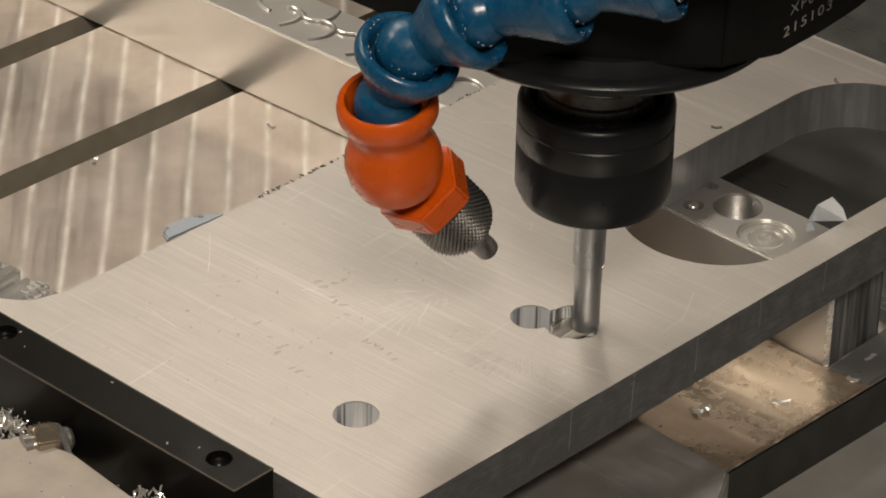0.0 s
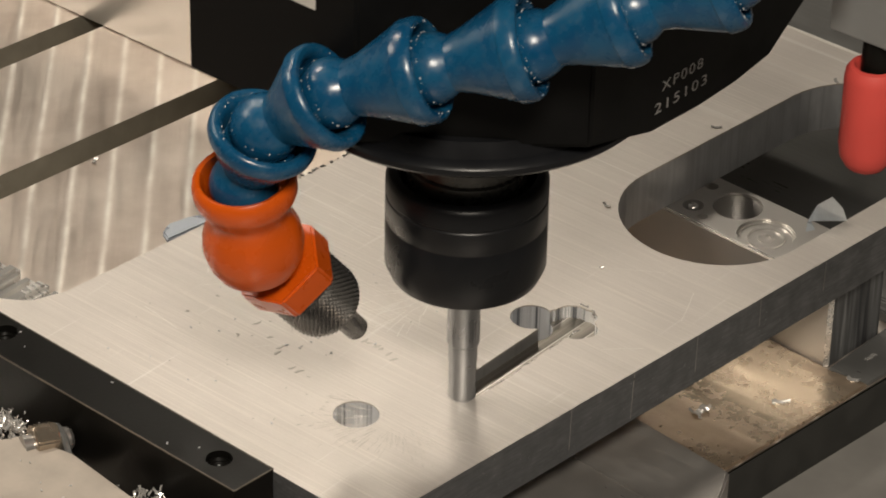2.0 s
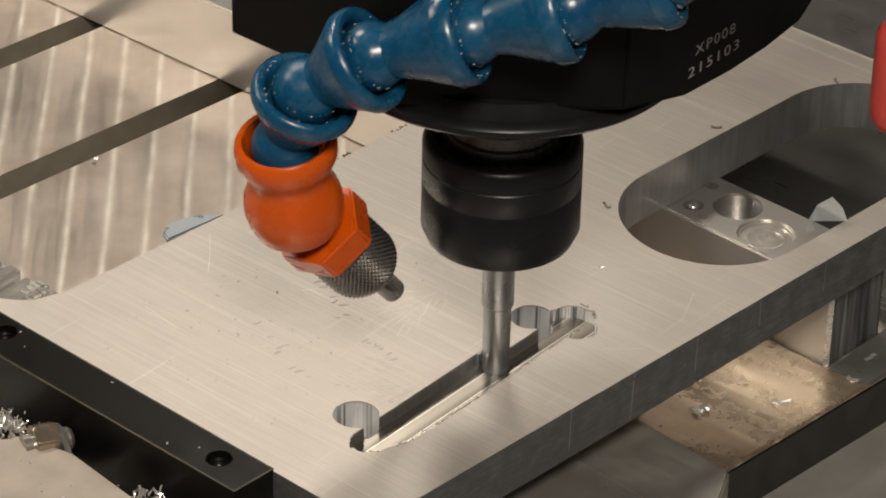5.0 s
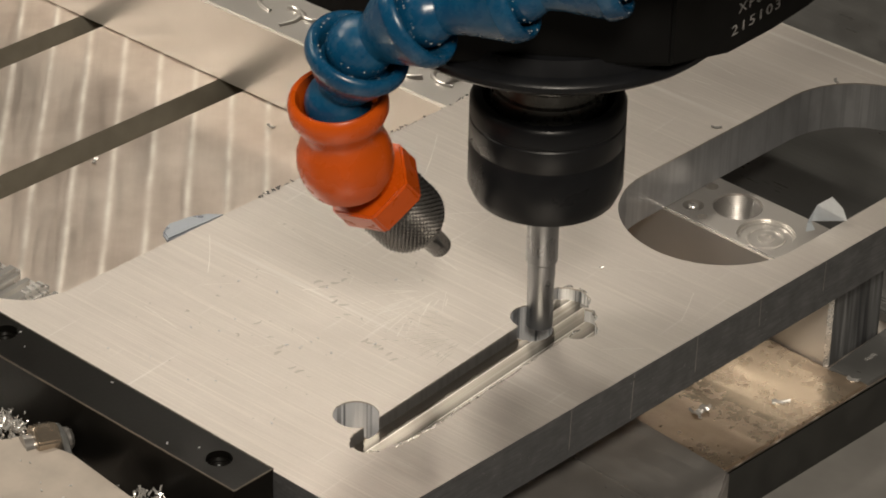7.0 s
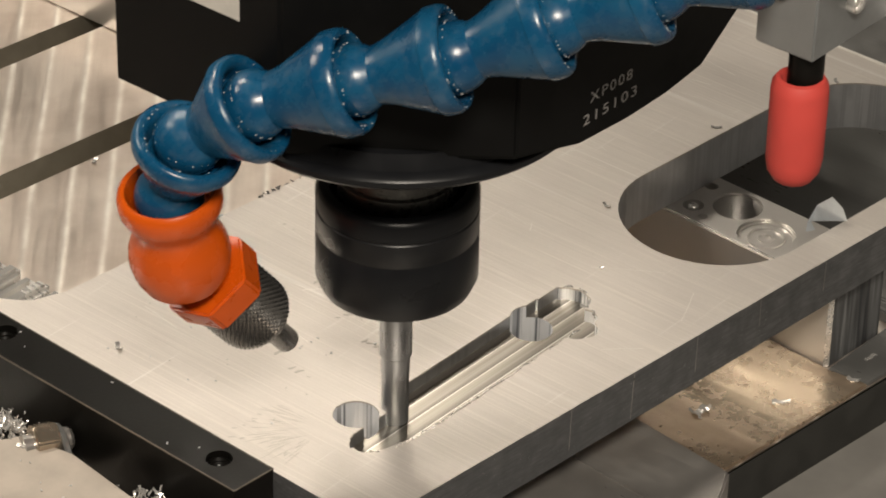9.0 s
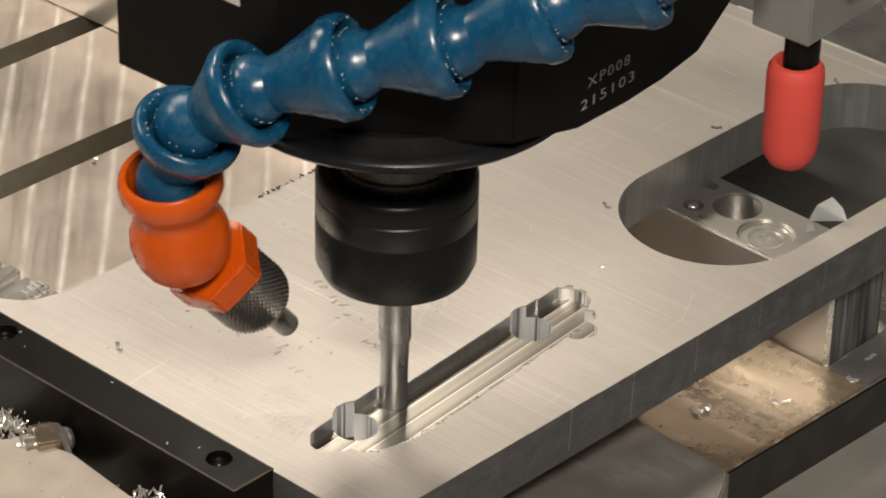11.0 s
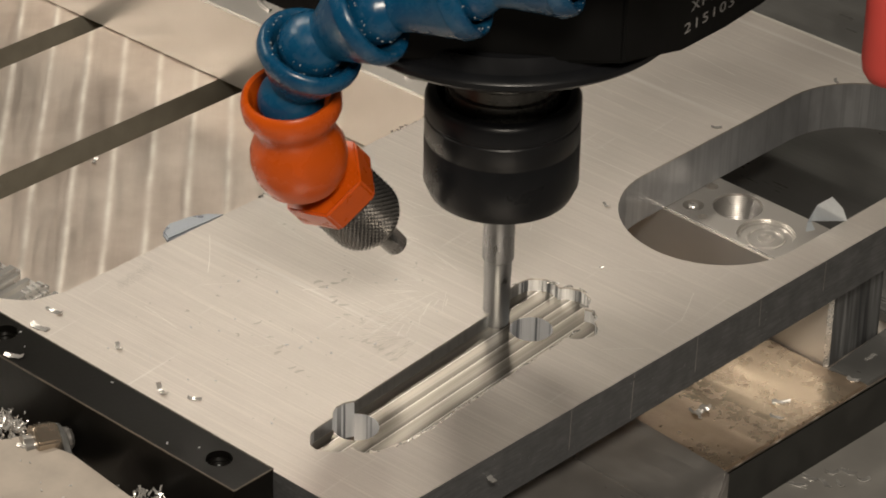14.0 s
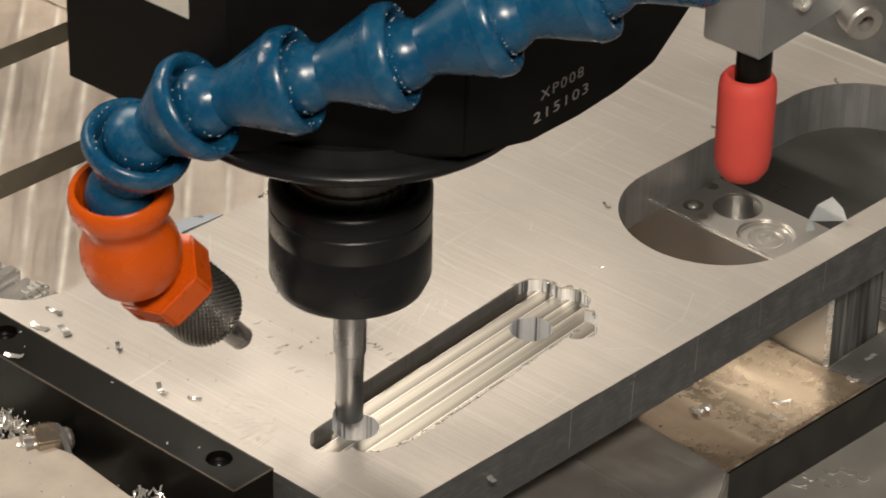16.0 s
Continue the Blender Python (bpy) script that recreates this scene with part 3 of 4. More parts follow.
def milling_head():
    under = ((-48.5, 101.6), (-15.0, 104.4), (0.0, 100.2), (10.0, 97.2), (30.0, 96.2), (46.0, 96.6), (61.0, 98.6), (84.0, 114.8), (125.0, 125.0))
    plan = [(-48.5, 53.0), (-48.5, -3.6)] + [(x, -50.4) for x, z in under[1:8]] + [(125, -20), (125, 53.0)]
    bm = prism(plan, 90, 330)
    for v in bm.verts:
        if v.co.z < 0.1:
            v.co.z = float(np.interp(v.co.x / M, [p[0] for p in under], [p[1] for p in under])) * M
    bm.normal_update()
    bevelled(bm, 0.8 * M)
    part("housing", bm, HEAD, head)
    bm = lathe([(0, 93), (30, 93.4), (42, 95.0), (47.0, 97.0), (48.2, 98.2), (48.2, 99.6), (47.7, 100.3), (45.5, 101.2), (44.0, 105.4), (0, 105.4)], 96)
    part("nose_disc", bm, OXIDE, head)
    for q in range(6):
        bm = moved(box(-4.5, 4.5, 13.5, 17.0, 84, 93.2, 0.5), Matrix.Rotation(radians(60 * q + 12), 4, "Z"))
        part("drive_lug", bm, HOLDER, head)
    bm = lathe([(0, 94), (17.5, 94), (17.5, 80), (16.9, 79.0), (15.0, 78.4), (15.0, 74.6), (15.8, 74.0), (15.8, 66), (0, 66)], 64)
    part("tool_holder", bm, HOLDER, head)
    bm = lathe([(0, 62), (17.9, 62), (17.9, 70.6), (18.3, 71.2), (20.3, 71.2), (20.9, 70.8), (21.5, 69.4), (21.5, 65.4), (21.25, 65.1), (21.25, 64.6), (21.5, 64.3), (21.5, 58.0), (21.36, 57.8), (21.36, 57.3), (21.5, 57.1), (21.5, 44), (20.0, 40.5), (16, 38.2), (7, 37.6), (0, 37.6)], 72)
    part("collet_nut", bm, OXIDE, head)
    bm = lathe([(0, 40), (4.45, 40), (4.45, 17.6), (3.9, 17.0), (3.9, 12), (3.75, 11), (3.75, -4.1), (0, -4.1)], 32)
    part("end_mill", bm, CARBIDE, head)


milling_head()


NEARER = Matrix.Translation((-0.01358, -0.01163, 0.01259)) @ Matrix.Scale(0.976, 4)


def brought(obs):
    for o in obs:
        o.data.transform(NEARER)


def writing():
    before = set(head.children)
    for text, x0, x1, z in (("XP008", 28.4, 46.0, 97.7), ("215103", 25.9, 48.2, 91.9)):
        cu = bpy.data.curves.new("text", "FONT")
        cu.body, cu.size, cu.extrude, cu.space_character = text, 4.3 * M, 0.00004, 1.25
        ob = new("text", cu)
        bpy.context.view_layer.update()
        me = bpy.data.meshes.new_from_object(ob.evaluated_get(bpy.context.evaluated_depsgraph_get()))
        bpy.data.objects.remove(ob)
        xs = [v.co.x for v in me.vertices]
        wide = max(xs) - min(xs)
        for v in me.vertices:
            v.co = Vector(((x0 - OX) * M + (v.co.x - min(xs)) * (x1 - x0) * M / wide, (-50.10 - OY) * M - v.co.z, z * M + v.co.y))
        me.materials.append(WHITE)
        o = new("lettering", me)
        o.parent = head
    part("tag", moved(box(-0.15, 0.0, 11.3, 39.0, 124.6, 131.8, 0), Matrix.Translation(Vector(hp(-35.42, 0, 0)) * M)), TAPE, head, "pale grey sticker")
    part("tag", moved(box(-0.15, 0.0, -18.0 + 16, 8.0, 137.0, 145.0, 0), Matrix.Translation(Vector(hp(-35.42, 0, 0)) * M)), TAPE, head, "pale grey sticker")
    brought([o for o in head.children if o not in before])


writing()

HOSE = [(-51.9, 20.9, 77.6), (-52.4, 13.0, 97.4), (-45.7, -3.3, 110.8), (-34.5, -25.9, 121.7), (-22.0, -46.9, 130.7), (-7.9, -65.9, 141.8), (5.8, -84.8, 152.7), (19.1, -103.4, 163.3), (30.0, -120.0, 174.0)]
BALL, TIP = (-47.8, 21.9, 58.1), (-9.4, 18.9, 12.4)


def hose():
    """Ball-and-socket coolant hose with its orange nozzle, fixed to the head."""
    h = tagged(empty("coolant_hose", (HX, HY, 0)), "blue ball-and-socket coolant hose with an orange nozzle", "hose")
    o = [hp(*p) for p in HOSE]
    for k, (a, b) in enumerate(zip(o, o[1:])):
        n = (Vector(b) - Vector(a)).length
        w = 0.8 if k < 2 else 0.2
        ball = [(9.0 * math.cos(radians(q)), 9.0 * math.sin(radians(q))) for q in range(-70, 34, 8)]
        prof = [(3.0, -8.6), (5.5, -8.2)] + ball + [(7.2, 5.6), (7.4, 6.6), (8.2, n * 0.36), (12.6 + w, n * 0.78), (12.75 + w, n * 0.80), (13.15 + w, n * 0.81), (13.3 + w, n * 0.84), (13.3 + w, n * 0.93), (12.9 + w, n * 0.98),
               (12.3 + w, n), (11.3 + w, n), (10.7 + w / 2, n * 0.97), (10.3, n * 0.90), (9.3, n * 0.74), (3.0, n * 0.72)]
        part("hose_segment", moved(lathe(prof, 56, False), aimed(a, b)), BLUE, h)
        drops = bmesh.new()
        rnd = random.Random(k)
        for _ in range(70):
            q, r, z = rnd.uniform(0, 6.28), rnd.choice((9.05, 9.1, rnd.uniform(11.3, 12.4))), n + rnd.uniform(0.0, 0.12)
            bmesh.ops.create_icosphere(drops, subdivisions=1, radius=rnd.choice((0.06, 0.09, 0.14, 0.22)) * M, matrix=Matrix.Translation((r * math.cos(q) * M, r * math.sin(q) * M, z * M)))
        tagged(part("clinging_chips", moved(drops, aimed(a, b)), SWARF, h, "fine bright swarf"), kind="stuff")
    c0, ball, tip = hp(*HOSE[0]), hp(*BALL), hp(*TIP)
    prof = [(6, -10), (11.0, -7.8), (12.6, -4.2), (13.3, 0), (12.9, 3.6), (11.6, 7.0), (10.4, 9.6), (10.4, 11.4), (11.4, 13.4), (12.8, 15.8), (13.5, 17.4), (13.6, 20.2), (13.1, 22.2), (12.3, 23.0), (11.3, 22.6), (10.8, 21.0), (9.8, 14.5), (3, 14.0)]
    s = part("socket", moved(lathe(prof, 64, False), aimed(ball, c0)), ORANGE, h, "orange plastic ball socket")
    line = aimed(ball, tip)
    bm = bevelled(lathe([(0, 0), (13.2, 0), (13.2, 9.5), (0, 9.5)], 6), 0.7 * M, 3)
    bmesh.ops.rotate(bm, verts=bm.verts, matrix=Matrix.Rotation(radians(14), 3, "Z"))
    part("hex_collar", moved(bm, line @ pose(0, 0, 0.0125)), ORANGE, h, "orange plastic hex collar")
    bm = lathe([(10.2, 21.0), (10.4, 23), (10.4, 24.0)], 60, False)
    # knurled grip: slanting rows of small pyramids
    rows, seg = 17, 50
    grip = []
    for i in range(rows + 1):
        z = 23.5 + i * 1.11
        r = 10.4 if i < 13 else 10.4 - ((i - 13) / 4) ** 2 * 2.2
        grip.append([bm.verts.new((r * M * math.cos(2 * math.pi * (j + 0.5 * i) / seg), r * M * math.sin(2 * math.pi * (j + 0.5 * i) / seg), z * M)) for j in range(seg)])
    teeth = []
    for a, b in zip(grip, grip[1:]):
        for j in range(seg):
            teeth.append(bm.faces.new((a[j], a[(j + 1) % seg], b[(j + 1) % seg], b[j])))
    bm.faces.new(grip[-1])
    bmesh.ops.recalc_face_normals(bm, faces=bm.faces)
    bmesh.ops.poke(bm, faces=teeth, offset=0.55 * M, center_mode="MEAN")
    part("knurled_nozzle", moved(bm, line), KNURL, h, "knurled steel nozzle", angle=2)
    m = (Vector(tip) - Vector(ball)).length
    part("nozzle_tip", moved(lathe([(0, 40), (6.8, 40), (6.4, 43.4), (3.6, 46.0), (3.4, m - 1.6), (3.0, m - 1.0), (1.6, m - 1.0), (1.6, 48)], 40, False), line), KNURL, h)
    brought(h.children)
    return h


HOSE_OB = hose()


def probe():
    """Aluminium bracket with a capped stem, fixed to the head."""
    p = tagged(empty("bracket", (HX, HY, 0)), "machined aluminium bracket with a red-capped stem", "bracket")
    x, y = hp(34.4, -108.6)
    block = part("block", moved(box(0, 46, 0, 17.0, 0, 60, 0.5), Matrix.Translation(Vector(hp(29.6, -114.6, 132.9)) * M)), BRACKET, p)
    part("stem", moved(lathe([(0, 100), (4.4, 100), (4.4, 134), (0, 134)], 32), pose((x + 1.0) * M, (y - 0.6) * M, 0)), BLACK, p)
    prof = [(0, 95.2), (2.6, 95.5), (5.0, 97.0), (6.6, 99.6), (7.1, 103)] + [(7.15, 121.5), (6.9, 123.6), (6.0, 124.9), (5.0, 125.2), (4.5, 124.4), (4.5, 110)]
    part("red_cap", moved(lathe(prof, 48, False), pose(x * M, y * M, 0)), RED, p, "soft red rubber cap")
    bx, by, bz = hp(29.6, -104.3, 149.8)
    screw = moved(lathe([(0, 0), (2.6, 0), (2.9, 0.3), (2.9, 1.2)], 24, False), aimed((bx - 0.3, by, bz), (bx - 5, by, bz)))
    part("set_screw", screw, DARK, p)
    for dx, dz in ((11, 13), (19, 16), (15, 6), (27, 14)):
        part("cap_screw", moved(lathe([(0, 1.4), (1.5, 1.4), (1.7, 2.2), (2.4, 2.4), (2.6, 2.0), (2.6, 0)], 24, False), aimed((bx + dx, hp(0, -114.5)[1], bz - 12 + dz), (bx + dx, hp(0, -120)[1], bz - 12 + dz))), CHIP, p)
    q = hp(68.0, -116.0, 131.5)
    part("socket_screw", moved(lathe([(0, 2.2), (2.0, 2.2), (2.2, 5.6), (4.4, 5.9), (5.0, 5.2), (5.0, 0), (3, -9)], 32, False), aimed(q, (q[0] - 4, q[1] - 8, q[2] - 1.0))), STEEL, p)
    part("arm", moved(box(0, 60, 0, 14, 0, 30, 0.5), Matrix.Translation(Vector(hp(66.0, -108.0, 128.5)) * M)), BRACKET, p)
    brought(p.children)
    return p


PROBE = probe()


# ---- swarf: bright chips and curled burrs ----
def chip_mesh(seed, size):
    """A short curled ribbon with ragged ends."""
    rnd = random.Random(seed)
    bm = bmesh.new()
    n, rings = 6, []
    w, bend = size * rnd.uniform(0.35, 0.6), rnd.uniform(0.8, 2.4)
    for i in range(n):
        a = bend * (i / (n - 1) - 0.5)
        x, z = size * math.sin(a) / max(bend, 0.3) * 1.6, size * (1 - math.cos(a)) * 0.55
        j = rnd.uniform(-0.12, 0.12) * size
        rings.append([bm.verts.new((x * M, (s * w / 2 + j) * M, (z + h) * M)) for s, h in ((-1, 0.05), (1, 0.05), (1, 0.28), (-1, 0.28))])
    for a, b in zip(rings, rings[1:]):
        for i in range(4):
            bm.faces.new((a[i], a[(i + 1) % 4], b[(i + 1) % 4], b[i]))
    bm.faces.new(rings[0]), bm.faces.new(rings[-1])
    bmesh.ops.recalc_face_normals(bm, faces=bm.faces)
    return bm


FLYING = []


def chips():
    rest = [(114.4, -33.4, -43.8, 4), (113.0, -32.2, -43.8, 2.5), (115.8, -34.6, -43.0, 2.8), (112.4, -35.0, -43.8, 1.8), (134.7, -48.3, -43.8, 3.6), (132.8, -47.2, -43.8, 2.0), (158.0, -58.0, -43.8, 3.0), (171.5, -55.0, -43.8, 3.0), (129.6, 15.4, 0, 2.0), (101.8, -4.5, 0, 1.0), (237.7, 7.4, 0, 2.0), (188.8, 18.4, 0, 2.4),
            (98.4, 200.4, -45, 2.6), (153.6, 173.0, -45, 2.2), (66.0, 212.0, -45, 1.4)]
    for k, (x, y, z, size) in enumerate(rest):
        ob = solid("metal_chip", chip_mesh(k, size), CHIP)
        ob.matrix_world = pose(x * M, y * M, z * M, 0, 0, k * 77)
        tagged(ob, "small bright curled aluminium chip", "chip", "loose chips")
    # chips that the cutter throws: time, place where they land
    land = [(8.3, -20.0, 70.0, 0, 2.6), (10.9, -43.2, 87.2, 1.25, 3.6), (11.0, -27.4, 93.6, 0, 4.0), (11.1, -27.0, 46.6, 0, 4.0), (11.2, -24.0, 37.0, 0, 2.8), (13.4, -19.4, 96.2, 0, 3.6),
            (13.8, -24.0, 86.6, 0, 3.8), (11.6, 125.3, -62.6, -62, 3.6), (11.9, 130.5, -63.0, -62, 3.4), (12.0, 130.9, -68.3, -62, 3.2), (8.6, -60.0, 66.0, -10, 3.0), (12.2, 127.2, -52.0, -43.8, 3.0), (13.55, 8.6, -40.0, -6.5, 2.8), (11.7, 137.0, -66.5, -62, 3.0), (11.8, 140.6, -70.0, -62, 3.4), (12.1, 133.4, -72.0, -62, 2.6), (12.15, 140.4, -75.5, -62, 2.8)]
    for k, (t, x, y, z, size) in enumerate(land):
        ob = solid("flung_chip", chip_mesh(40 + k, size), CHIP)
        tagged(ob, "bright aluminium chip thrown by the cutter", "chip", "thrown chips")
        FLYING.append((ob, t, (x, y, z), k * 61 % 90))
    pile = [(-55.5, 78.5, -12, 170), (-54.0, 25.5, -13.0, 70)]
    for n, (x, y, z, count) in enumerate(pile):
        bm = bmesh.new()
        rnd = random.Random(n + 90)
        for i in range(count):
            c = chip_mesh(200 + i, rnd.uniform(0.7, 1.8))
            moved(c, pose((x + rnd.gauss(0, 2.2)) * M, (y + rnd.gauss(0, 3.2)) * M, (z + rnd.uniform(-1, 3.0)) * M, rnd.uniform(-60, 60), rnd.uniform(-60, 60), rnd.uniform(0, 360)))
            me = bpy.data.meshes.new("tmp")
            c.to_mesh(me)
            bm.from_mesh(me)
            bpy.data.meshes.remove(me)
            c.free()
        tagged(solid("chip_pile", bm, CHIP), "heap of fine bright aluminium swarf beside the bar", "swarf", kind="stuff")
    # specks of swarf on the bar, the clamp and the plate
    bm = bmesh.new()
    rnd = random.Random(61)
    for i in range(52):
        if i < 24:
            x, y, z = rnd.uniform(-86, -62), rnd.uniform(4, 62), -9.95
        elif i < 30:
            y = rnd.uniform(4, 120)
            x, z = -48.3 + (y + 0.5) * 0.0318 + rnd.uniform(1.0, 13.0), 1.22
        else:
            x, y, z = rnd.uniform(-26, 60), rnd.uniform(12, 84), 0.02
        c = moved(chip_mesh(500 + i, rnd.uniform(0.25, 0.7)), pose(x * M, y * M, z * M, 0, 0, rnd.uniform(0, 360)))
        me = bpy.data.meshes.new("tmp")
        c.to_mesh(me)
        bm.from_mesh(me)
        bpy.data.meshes.remove(me)
        c.free()
    tagged(solid("swarf_specks", bm, SWARF), "fine specks of swarf on bar, clamp and plate", "swarf", kind="stuff")
    # burrs along the sawn back edge
    bm = bmesh.new()
    rnd = random.Random(5)
    for i in range(76):
        u = rnd.uniform(50, 88) if i < 48 else rnd.uniform(104, 152)
        x, y = along(u, rnd.uniform(-0.3, 0.5))
        c = moved(chip_mesh(300 + i, rnd.uniform(0.4, 1.0)), pose(x * M, y * M, rnd.uniform(-0.5, 0.2) * M, rnd.uniform(-50, 50), rnd.uniform(-50, 50), rnd.uniform(0, 360)))
        me = bpy.data.meshes.new("tmp")
        c.to_mesh(me)
        bm.from_mesh(me)
        bpy.data.meshes.remove(me)
        c.free()
    ob = tagged(solid("edge_burr", bm, DARK), kind="stuff")
    ob.parent = PLATE
    # bent offcut at the opening's rim
    bm = bmesh.new()
    pts = [(163.2, -35.0, 0.2), (170.4, -42.9, 0.2), (169.9, -41.4, 4.2), (167.6, -38.8, 8.2), (164.4, -35.8, 5.6), (160.5, -35.4, 1.4), (157.0, -37.4, 0.4), (160.0, -38.6, 0.2)]
    vs = [bm.verts.new(Vector(p) * M) for p in pts]
    bm.faces.new((vs[0], vs[1], vs[2], vs[3], vs[4])), bm.faces.new((vs[0], vs[4], vs[5])), bm.faces.new((vs[0], vs[5], vs[6], vs[7]))
    r = bmesh.ops.solidify(bm, geom=bm.faces[:], thickness=0.3 * M)
    bmesh.ops.recalc_face_normals(bm, faces=bm.faces)
    tagged(solid("bent_offcut", bm, OFFCUT), "bent scrap of thin aluminium on the opening's rim", "scrap")
    # a leaf of metal against the back edge
    bm = prism([(32.5, 102.0), (54.5, 99.0), (51.0, 103.5), (46.0, 106.5), (39.0, 108.2), (34.6, 106.2)], -4.5, -2.6, 0.5)
    tagged(solid("metal_leaf", bm, LEAF), "smooth leaf of aluminium against the plate's back edge", "scrap").location.z = 0


chips()


def scratches():
    """Hair scratches on the plate's skin."""
    rnd = random.Random(21)
    bm = bmesh.new()
    for i in range(150):
        if i < 60:
            a = rnd.uniform(1.2, 4.4)
            d = rnd.uniform(14, 34)
            x, y, t, n = 70 + d * math.cos(a), 22 + d * math.sin(a) * 0.6, a + rnd.uniform(-0.2, 0.2), rnd.uniform(3, 12)
        else:
            x, y, t, n = rnd.uniform(-22, 240), rnd.uniform(-45, 85), rnd.choice((1.5, 1.6, 0.6, 2.3)) + rnd.uniform(-0.25, 0.25), rnd.uniform(4, 26)
        w = rnd.uniform(0.05, 0.13)
        ex, ey = math.cos(t), math.sin(t)
        pts = []
        for k in range(4):
            f = k / 3 - 0.5
            bend = 0.06 * n * (f * f)
            pts.append((x + ex * n * f - ey * bend, y + ey * n * f + ex * bend))
        if any((-25 < px < 93 and -26 < py < 14) or (114 < px < 252 and -50 < py < 26) or py < -36 - 0.0813 * px or py > 96 - 0.0813 * px for px, py in pts):
            continue
        va = [bm.verts.new(((px - ey * w) * M, (py + ex * w) * M, 0.012 * M)) for px, py in pts]
        vb = [bm.verts.new(((px + ey * w) * M, (py - ex * w) * M, 0.012 * M)) for px, py in pts]
        for k in range(3):
            f = bm.faces.new((va[k], vb[k], vb[k + 1], va[k + 1]))
    bm.normal_update()
    for f in bm.faces:
        if f.normal.z < 0:
            f.normal_flip()
    ob = tagged(solid("fine_scratching", bm, SCORED), kind="stuff")
    ob.parent = PLATE


scratches()


# clear oil: the pale colour stands in for its wet highlights
OIL = Mat("milky_oil", (0.80, 0.76, 0.70), 0.14, 0.25, 0.9)
OIL.bump(OIL.noise(600, 3), 0.2, 0.0001)


def streak(bm, x, y, turn, n, w, bow, tall=0.42):
    """One flat comet-shaped run of oil (mm), thicker towards its head."""
    ex, ey = math.cos(turn), math.sin(turn)
    rings = []
    for k in range(7):
        f = k / 6 * 2 - 1
        half = w * math.sqrt(max(0.03, 1 - f * f)) * (0.4 + 0.6 * (f + 1) / 2)
        cx, cy = x + ex * n * f - ey * bow * n * f * f, y + ey * n * f + ex * bow * n * f * f
        rings.append([bm.verts.new(((cx - ey * half * u) * M, (cy + ex * half * u) * M, (0.01 + h * min(half, 0.3)) * M)) for u, h in ((-1, 0), (-0.7, tall), (0, tall), (0.7, tall), (1, 0))])
    for p, q in zip(rings, rings[1:]):
        for k in range(4):
            bm.faces.new((p[k + 1], p[k], q[k], q[k + 1]))


def turned_up(bm):
    bm.normal_update()
    for f in bm.faces:
        if f.normal.z < 0:
            f.normal_flip()
    return bm


def oil_drops():
    """Round drops that lie on the plate in short chains."""
    rnd = random.Random(33)
    bm = bmesh.new()
    for (xa, ya), (xb, yb), count in (((42, 51), (35, 34), 6), ((29, 22), (27.5, 10.5), 6), ((42, 51), (47, 46), 3), ((4, 24), (14, 48), 6)):
        for i in range(count):
            f = (i + rnd.uniform(-0.3, 0.3)) / max(1, count - 1)
            x, y = xa + (xb - xa) * f + rnd.uniform(-1, 1), ya + (yb - ya) * f + rnd.uniform(-1, 1)
            streak(bm, x, y, rnd.uniform(2.2, 3.2), rnd.uniform(0.9, 1.7), rnd.uniform(0.35, 0.7), rnd.uniform(-0.4, 0.4), 0.5)
    for _ in range(36):
        x, y = rnd.uniform(-22, 70), rnd.uniform(14, 80)
        streak(bm, x, y, rnd.uniform(0, 6.28), rnd.uniform(0.3, 0.8), rnd.uniform(0.2, 0.4), 0.1, 0.6)
    tagged(solid("oil_splash", turned_up(bm), OIL.m, angle=80), "round milky oil drops in chains on the plate", "oil", kind="stuff")


def oil_fan(a0, a1, count, seed):
    """Thin runs of oil that the nozzle's air jet drives outwards, between two bearings; they wander with the jet."""
    rnd = random.Random(seed)
    bm = bmesh.new()
    for i in range(count):
        a = radians(a0 + (a1 - a0) * (i + rnd.uniform(-0.45, 0.45)) / count)
        d0, n = rnd.uniform(6.0, 14), rnd.uniform(1.5, 6.0)
        d = d0 + n
        streak(bm, d * math.cos(a), d * math.sin(a), a + rnd.uniform(-0.10, 0.10), n, rnd.uniform(0.06, 0.11), rnd.uniform(-0.07, 0.07), 1.2)
        if rnd.random() < 0.3:
            d += n + rnd.uniform(0.5, 6)
            streak(bm, d * math.cos(a), d * math.sin(a), a, rnd.uniform(0.4, 1.4), rnd.uniform(0.12, 0.3), 0.1)
    return tagged(solid("oil_fan", turned_up(bm), OIL.m, angle=80), "thin runs of oil fanned out by the air jet", "oil", kind="stuff")


oil_drops()
FAN_BACK, FAN_FRONT = oil_fan(95, 188, 36, 8), oil_fan(192, 290, 38, 9)
RAISED = []


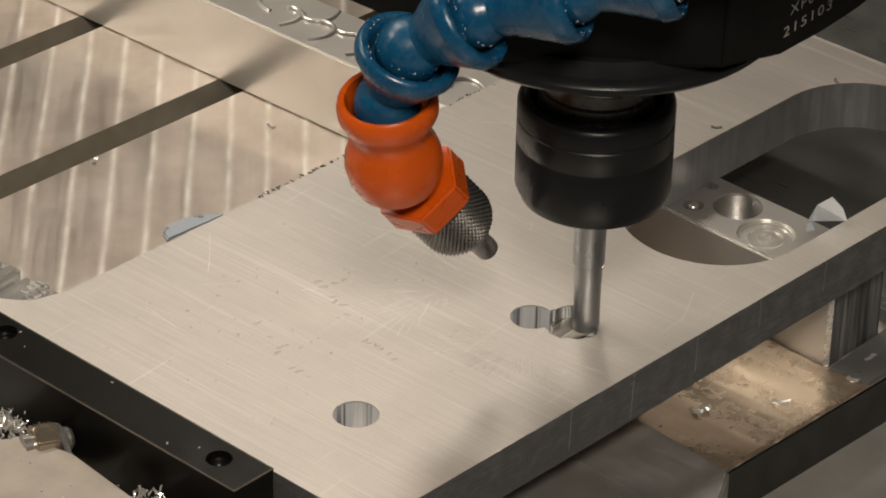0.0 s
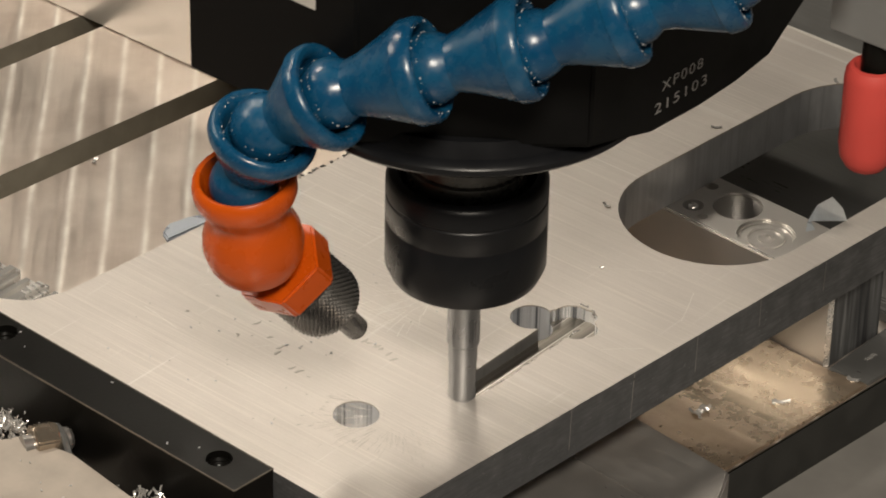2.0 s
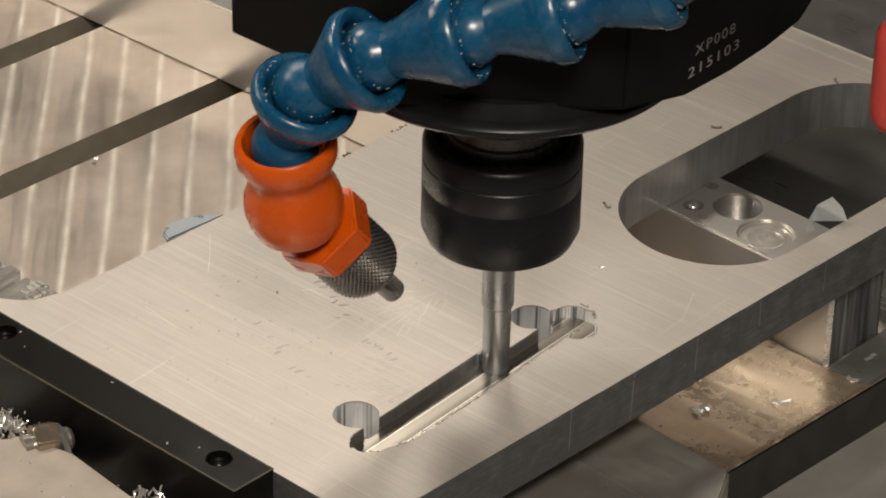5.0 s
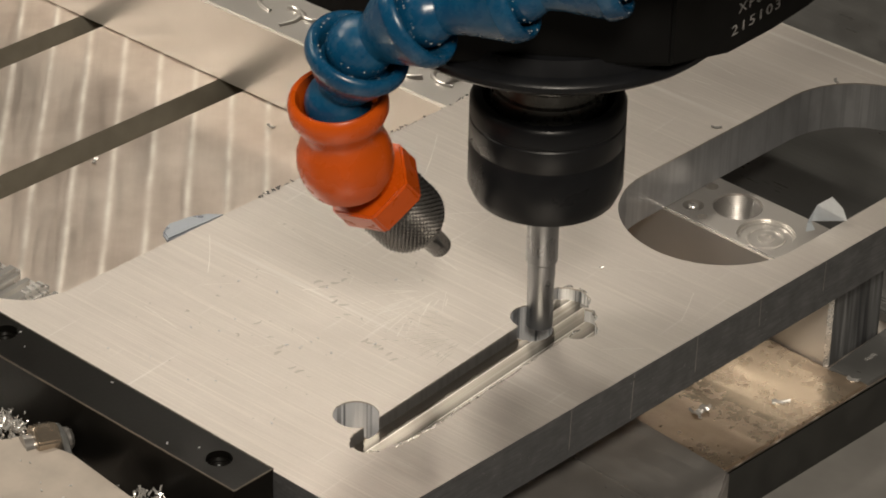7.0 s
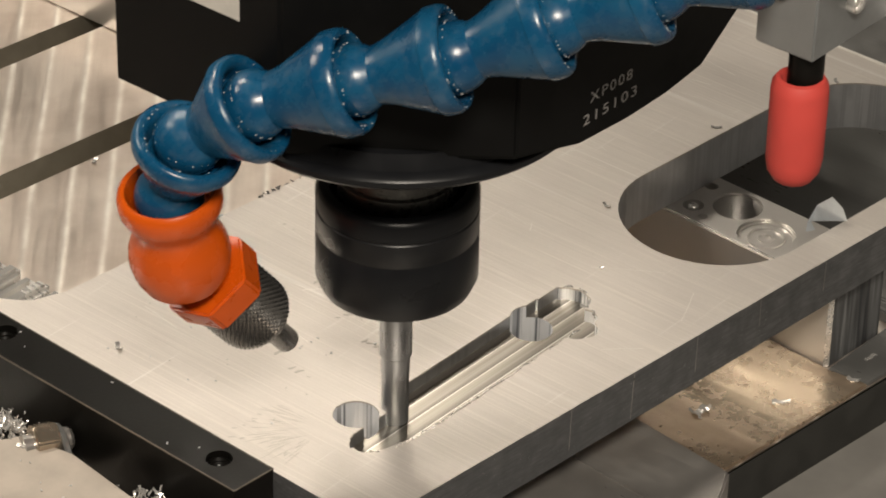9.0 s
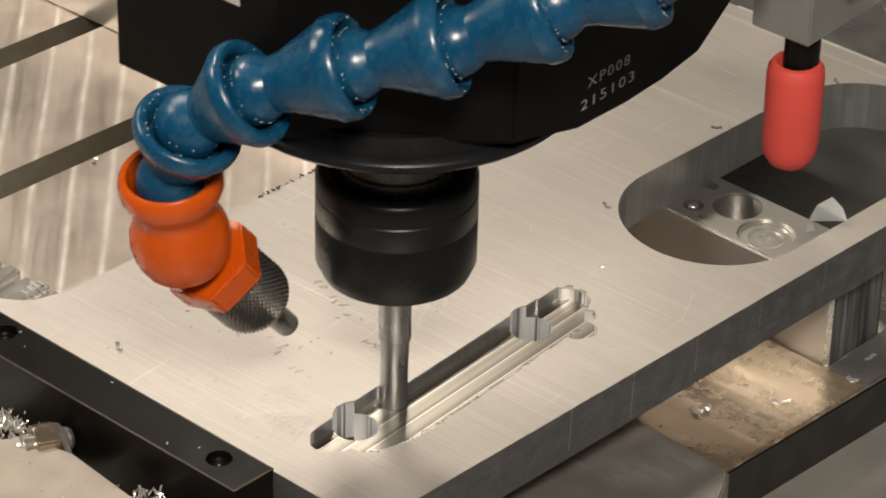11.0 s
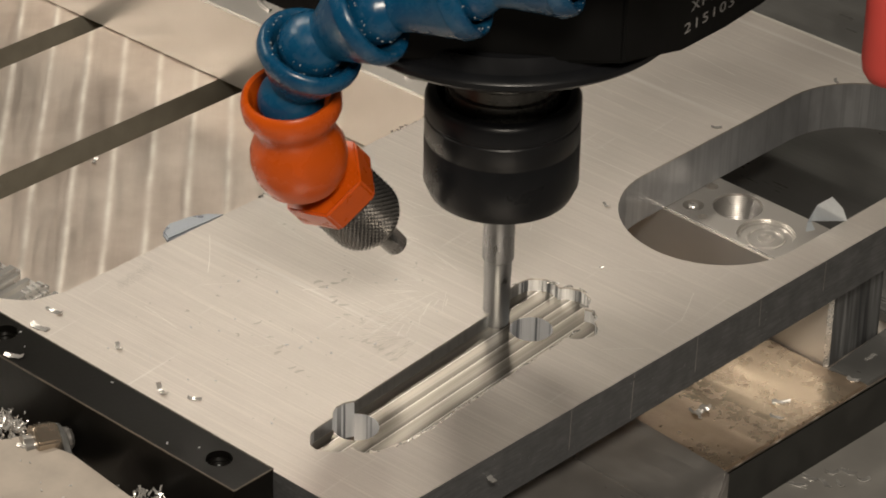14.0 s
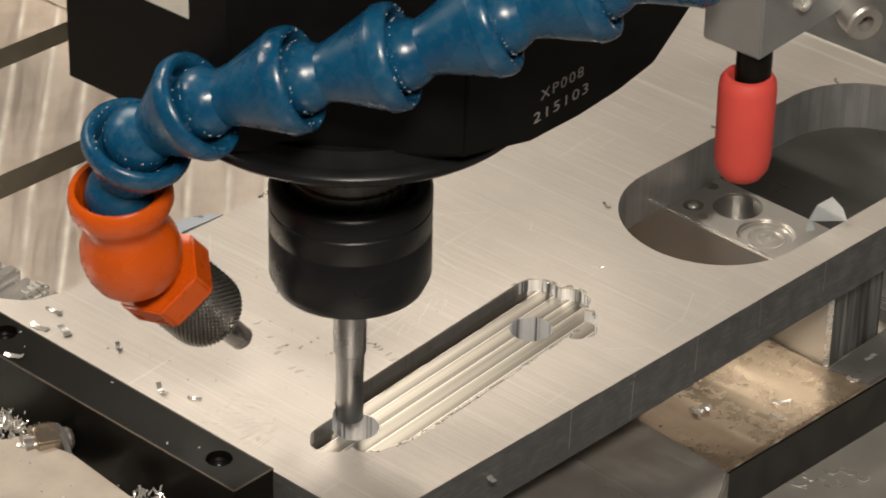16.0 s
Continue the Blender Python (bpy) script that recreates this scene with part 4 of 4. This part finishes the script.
def burrs():
    """Torn slivers that the cutter turns up along the pocket's rim."""
    rnd = random.Random(12)
    runs = [(x, -19.25, rnd.uniform(3, 8), 0.0, float(np.interp(-x, [-72, -9], [0.55, 2.55])) + 0.2, 0.35) for x in (70, 62, 51, 45)]
    runs += [(x, -19.3, 5.6, 0.0, float(np.interp(-x, [-72, -9], [0.55, 2.55])) + 0.2, 0.62) for x in (39, 34, 29, 24, 19, 14, 10)]
    runs += [(x, -19.2 + 0.16 * max(0, 4 - x), 4.5, -0.2, 3.1, 0.75) for x in (7, 2, -2)] + [(-9.6, -15.0, 3.0, -0.9, 3.3, 0.6)]
    runs += [(81.4, -17.4, 4.0, 0.9, 0.0, 0.8), (82.6, -13.0, 3.5, 1.5, 0.0, 0.7), (86.0, -12.2, 3.0, 0.8, 6.5, 0.7), (88.6, -8.0, 3.2, 1.5, 6.55, 0.8), (87.6, -3.6, 3.0, 2.3, 6.7, 0.7), (86.2, 1.0, 3.5, 1.9, 13.4, 0.6), (78.6, 8.8, 3.0, 3.0, 13.7, 0.3)]
    for x, y, n, turn, t, tall in runs:
        bm = bmesh.new()
        rings = []
        count = 10
        for k in range(count):
            f = k / (count - 1) - 0.5
            h = tall * rnd.uniform(0.25, 1.0) * (0.25 if k in (0, count - 1) else 1)
            off = rnd.uniform(-0.22, 0.22)
            px, py = f * n, off
            qx, qy = f * n + rnd.uniform(-0.2, 0.2), off - rnd.uniform(-0.25, 0.45)
            rings.append([bm.verts.new((a * M, b * M, z * M)) for a, b, z in ((px, py + 0.12, -0.3), (px, py - 0.12, -0.3), (qx, qy - 0.05, h), (qx, qy + 0.05, h))])
        for p, q in zip(rings, rings[1:]):
            for k in range(4):
                bm.faces.new((p[k], p[(k + 1) % 4], q[(k + 1) % 4], q[k]))
        bm.faces.new(rings[0]), bm.faces.new(rings[-1])
        bmesh.ops.recalc_face_normals(bm, faces=bm.faces)
        moved(bm, pose(x * M, y * M, 0, 0, 0, math.degrees(turn)))
        ob = part("burr", bm, CHIP, PLATE, "ragged bright burr")
        if t > 0:
            RAISED.append((ob, t))


burrs()


def motions():
    rows = [(t, x + 1.6 * max(0, 1 - t / 0.4), y, 3.0 * max(0, 1 - t / 0.4)) for t, x, y in PATH if t >= 0]
    walk(head, [(t, pose((x * K + AX) * M, (y * K + AY) * M, z * M)) for t, x, y, z in rows])
    walk(HOSE_OB, [(t, pose((x * K + AX) * M, (y * K + AY) * M, z * M)) for t, x, y, z in rows])
    walk(PROBE, [(t, pose((x * K + AX) * M, (y * K + AY) * M, z * M)) for t, x, y, z in rows])
    jet = [(t, max(x * K + AX - 19.0, -9.0), y * K + AY + 6.0) for t, x, y, z in rows]
    walk(FAN_BACK, [(t, pose(x * M, y * M, 0)) for t, x, y in jet])
    rest = [r for r in jet if r[0] <= 2.0]
    walk(FAN_FRONT, [(t, pose(x * M, y * M, 0)) for t, x, y in rest] + [(2.5, pose(-0.009, -0.012, 0)), (2.7, pose(-0.009, -0.085, -0.026)), (16, pose(-0.009, -0.085, -0.026))])
    for ob, t, (x, y, z), turn in FLYING:
        sx, sy = tool_at(t)
        lie = pose(sx * M, sy * M, -9.0 * M, 0, 0, turn)
        mid = pose((sx + x) / 2 * M, (sy + y) / 2 * M, 32 * M, 60, 40, turn + 30)
        end = pose(x * M, y * M, z * M, 0, 0, turn + 60)
        walk(ob, [(0, lie), (t, lie), (t + 0.14, mid), (t + 0.27, end), (16.1, end)])
    for ob, t in RAISED:
        low, high = pose(0, 0, -0.0025), pose(0, 0, 0)
        walk(ob, [(0, low), (t, low), (t + 0.05, high), (16.1, high)])
    for ob, t in PIECES:
        up, down = pose(0, 0, 0), pose(0, 0, -DEPTH * M)
        walk(ob, [(0, up), (t, up), (t + 0.034, down), (16.1, down)] if t < 15.95 else [(0, up), (15.96, up), (16, down)])


motions()
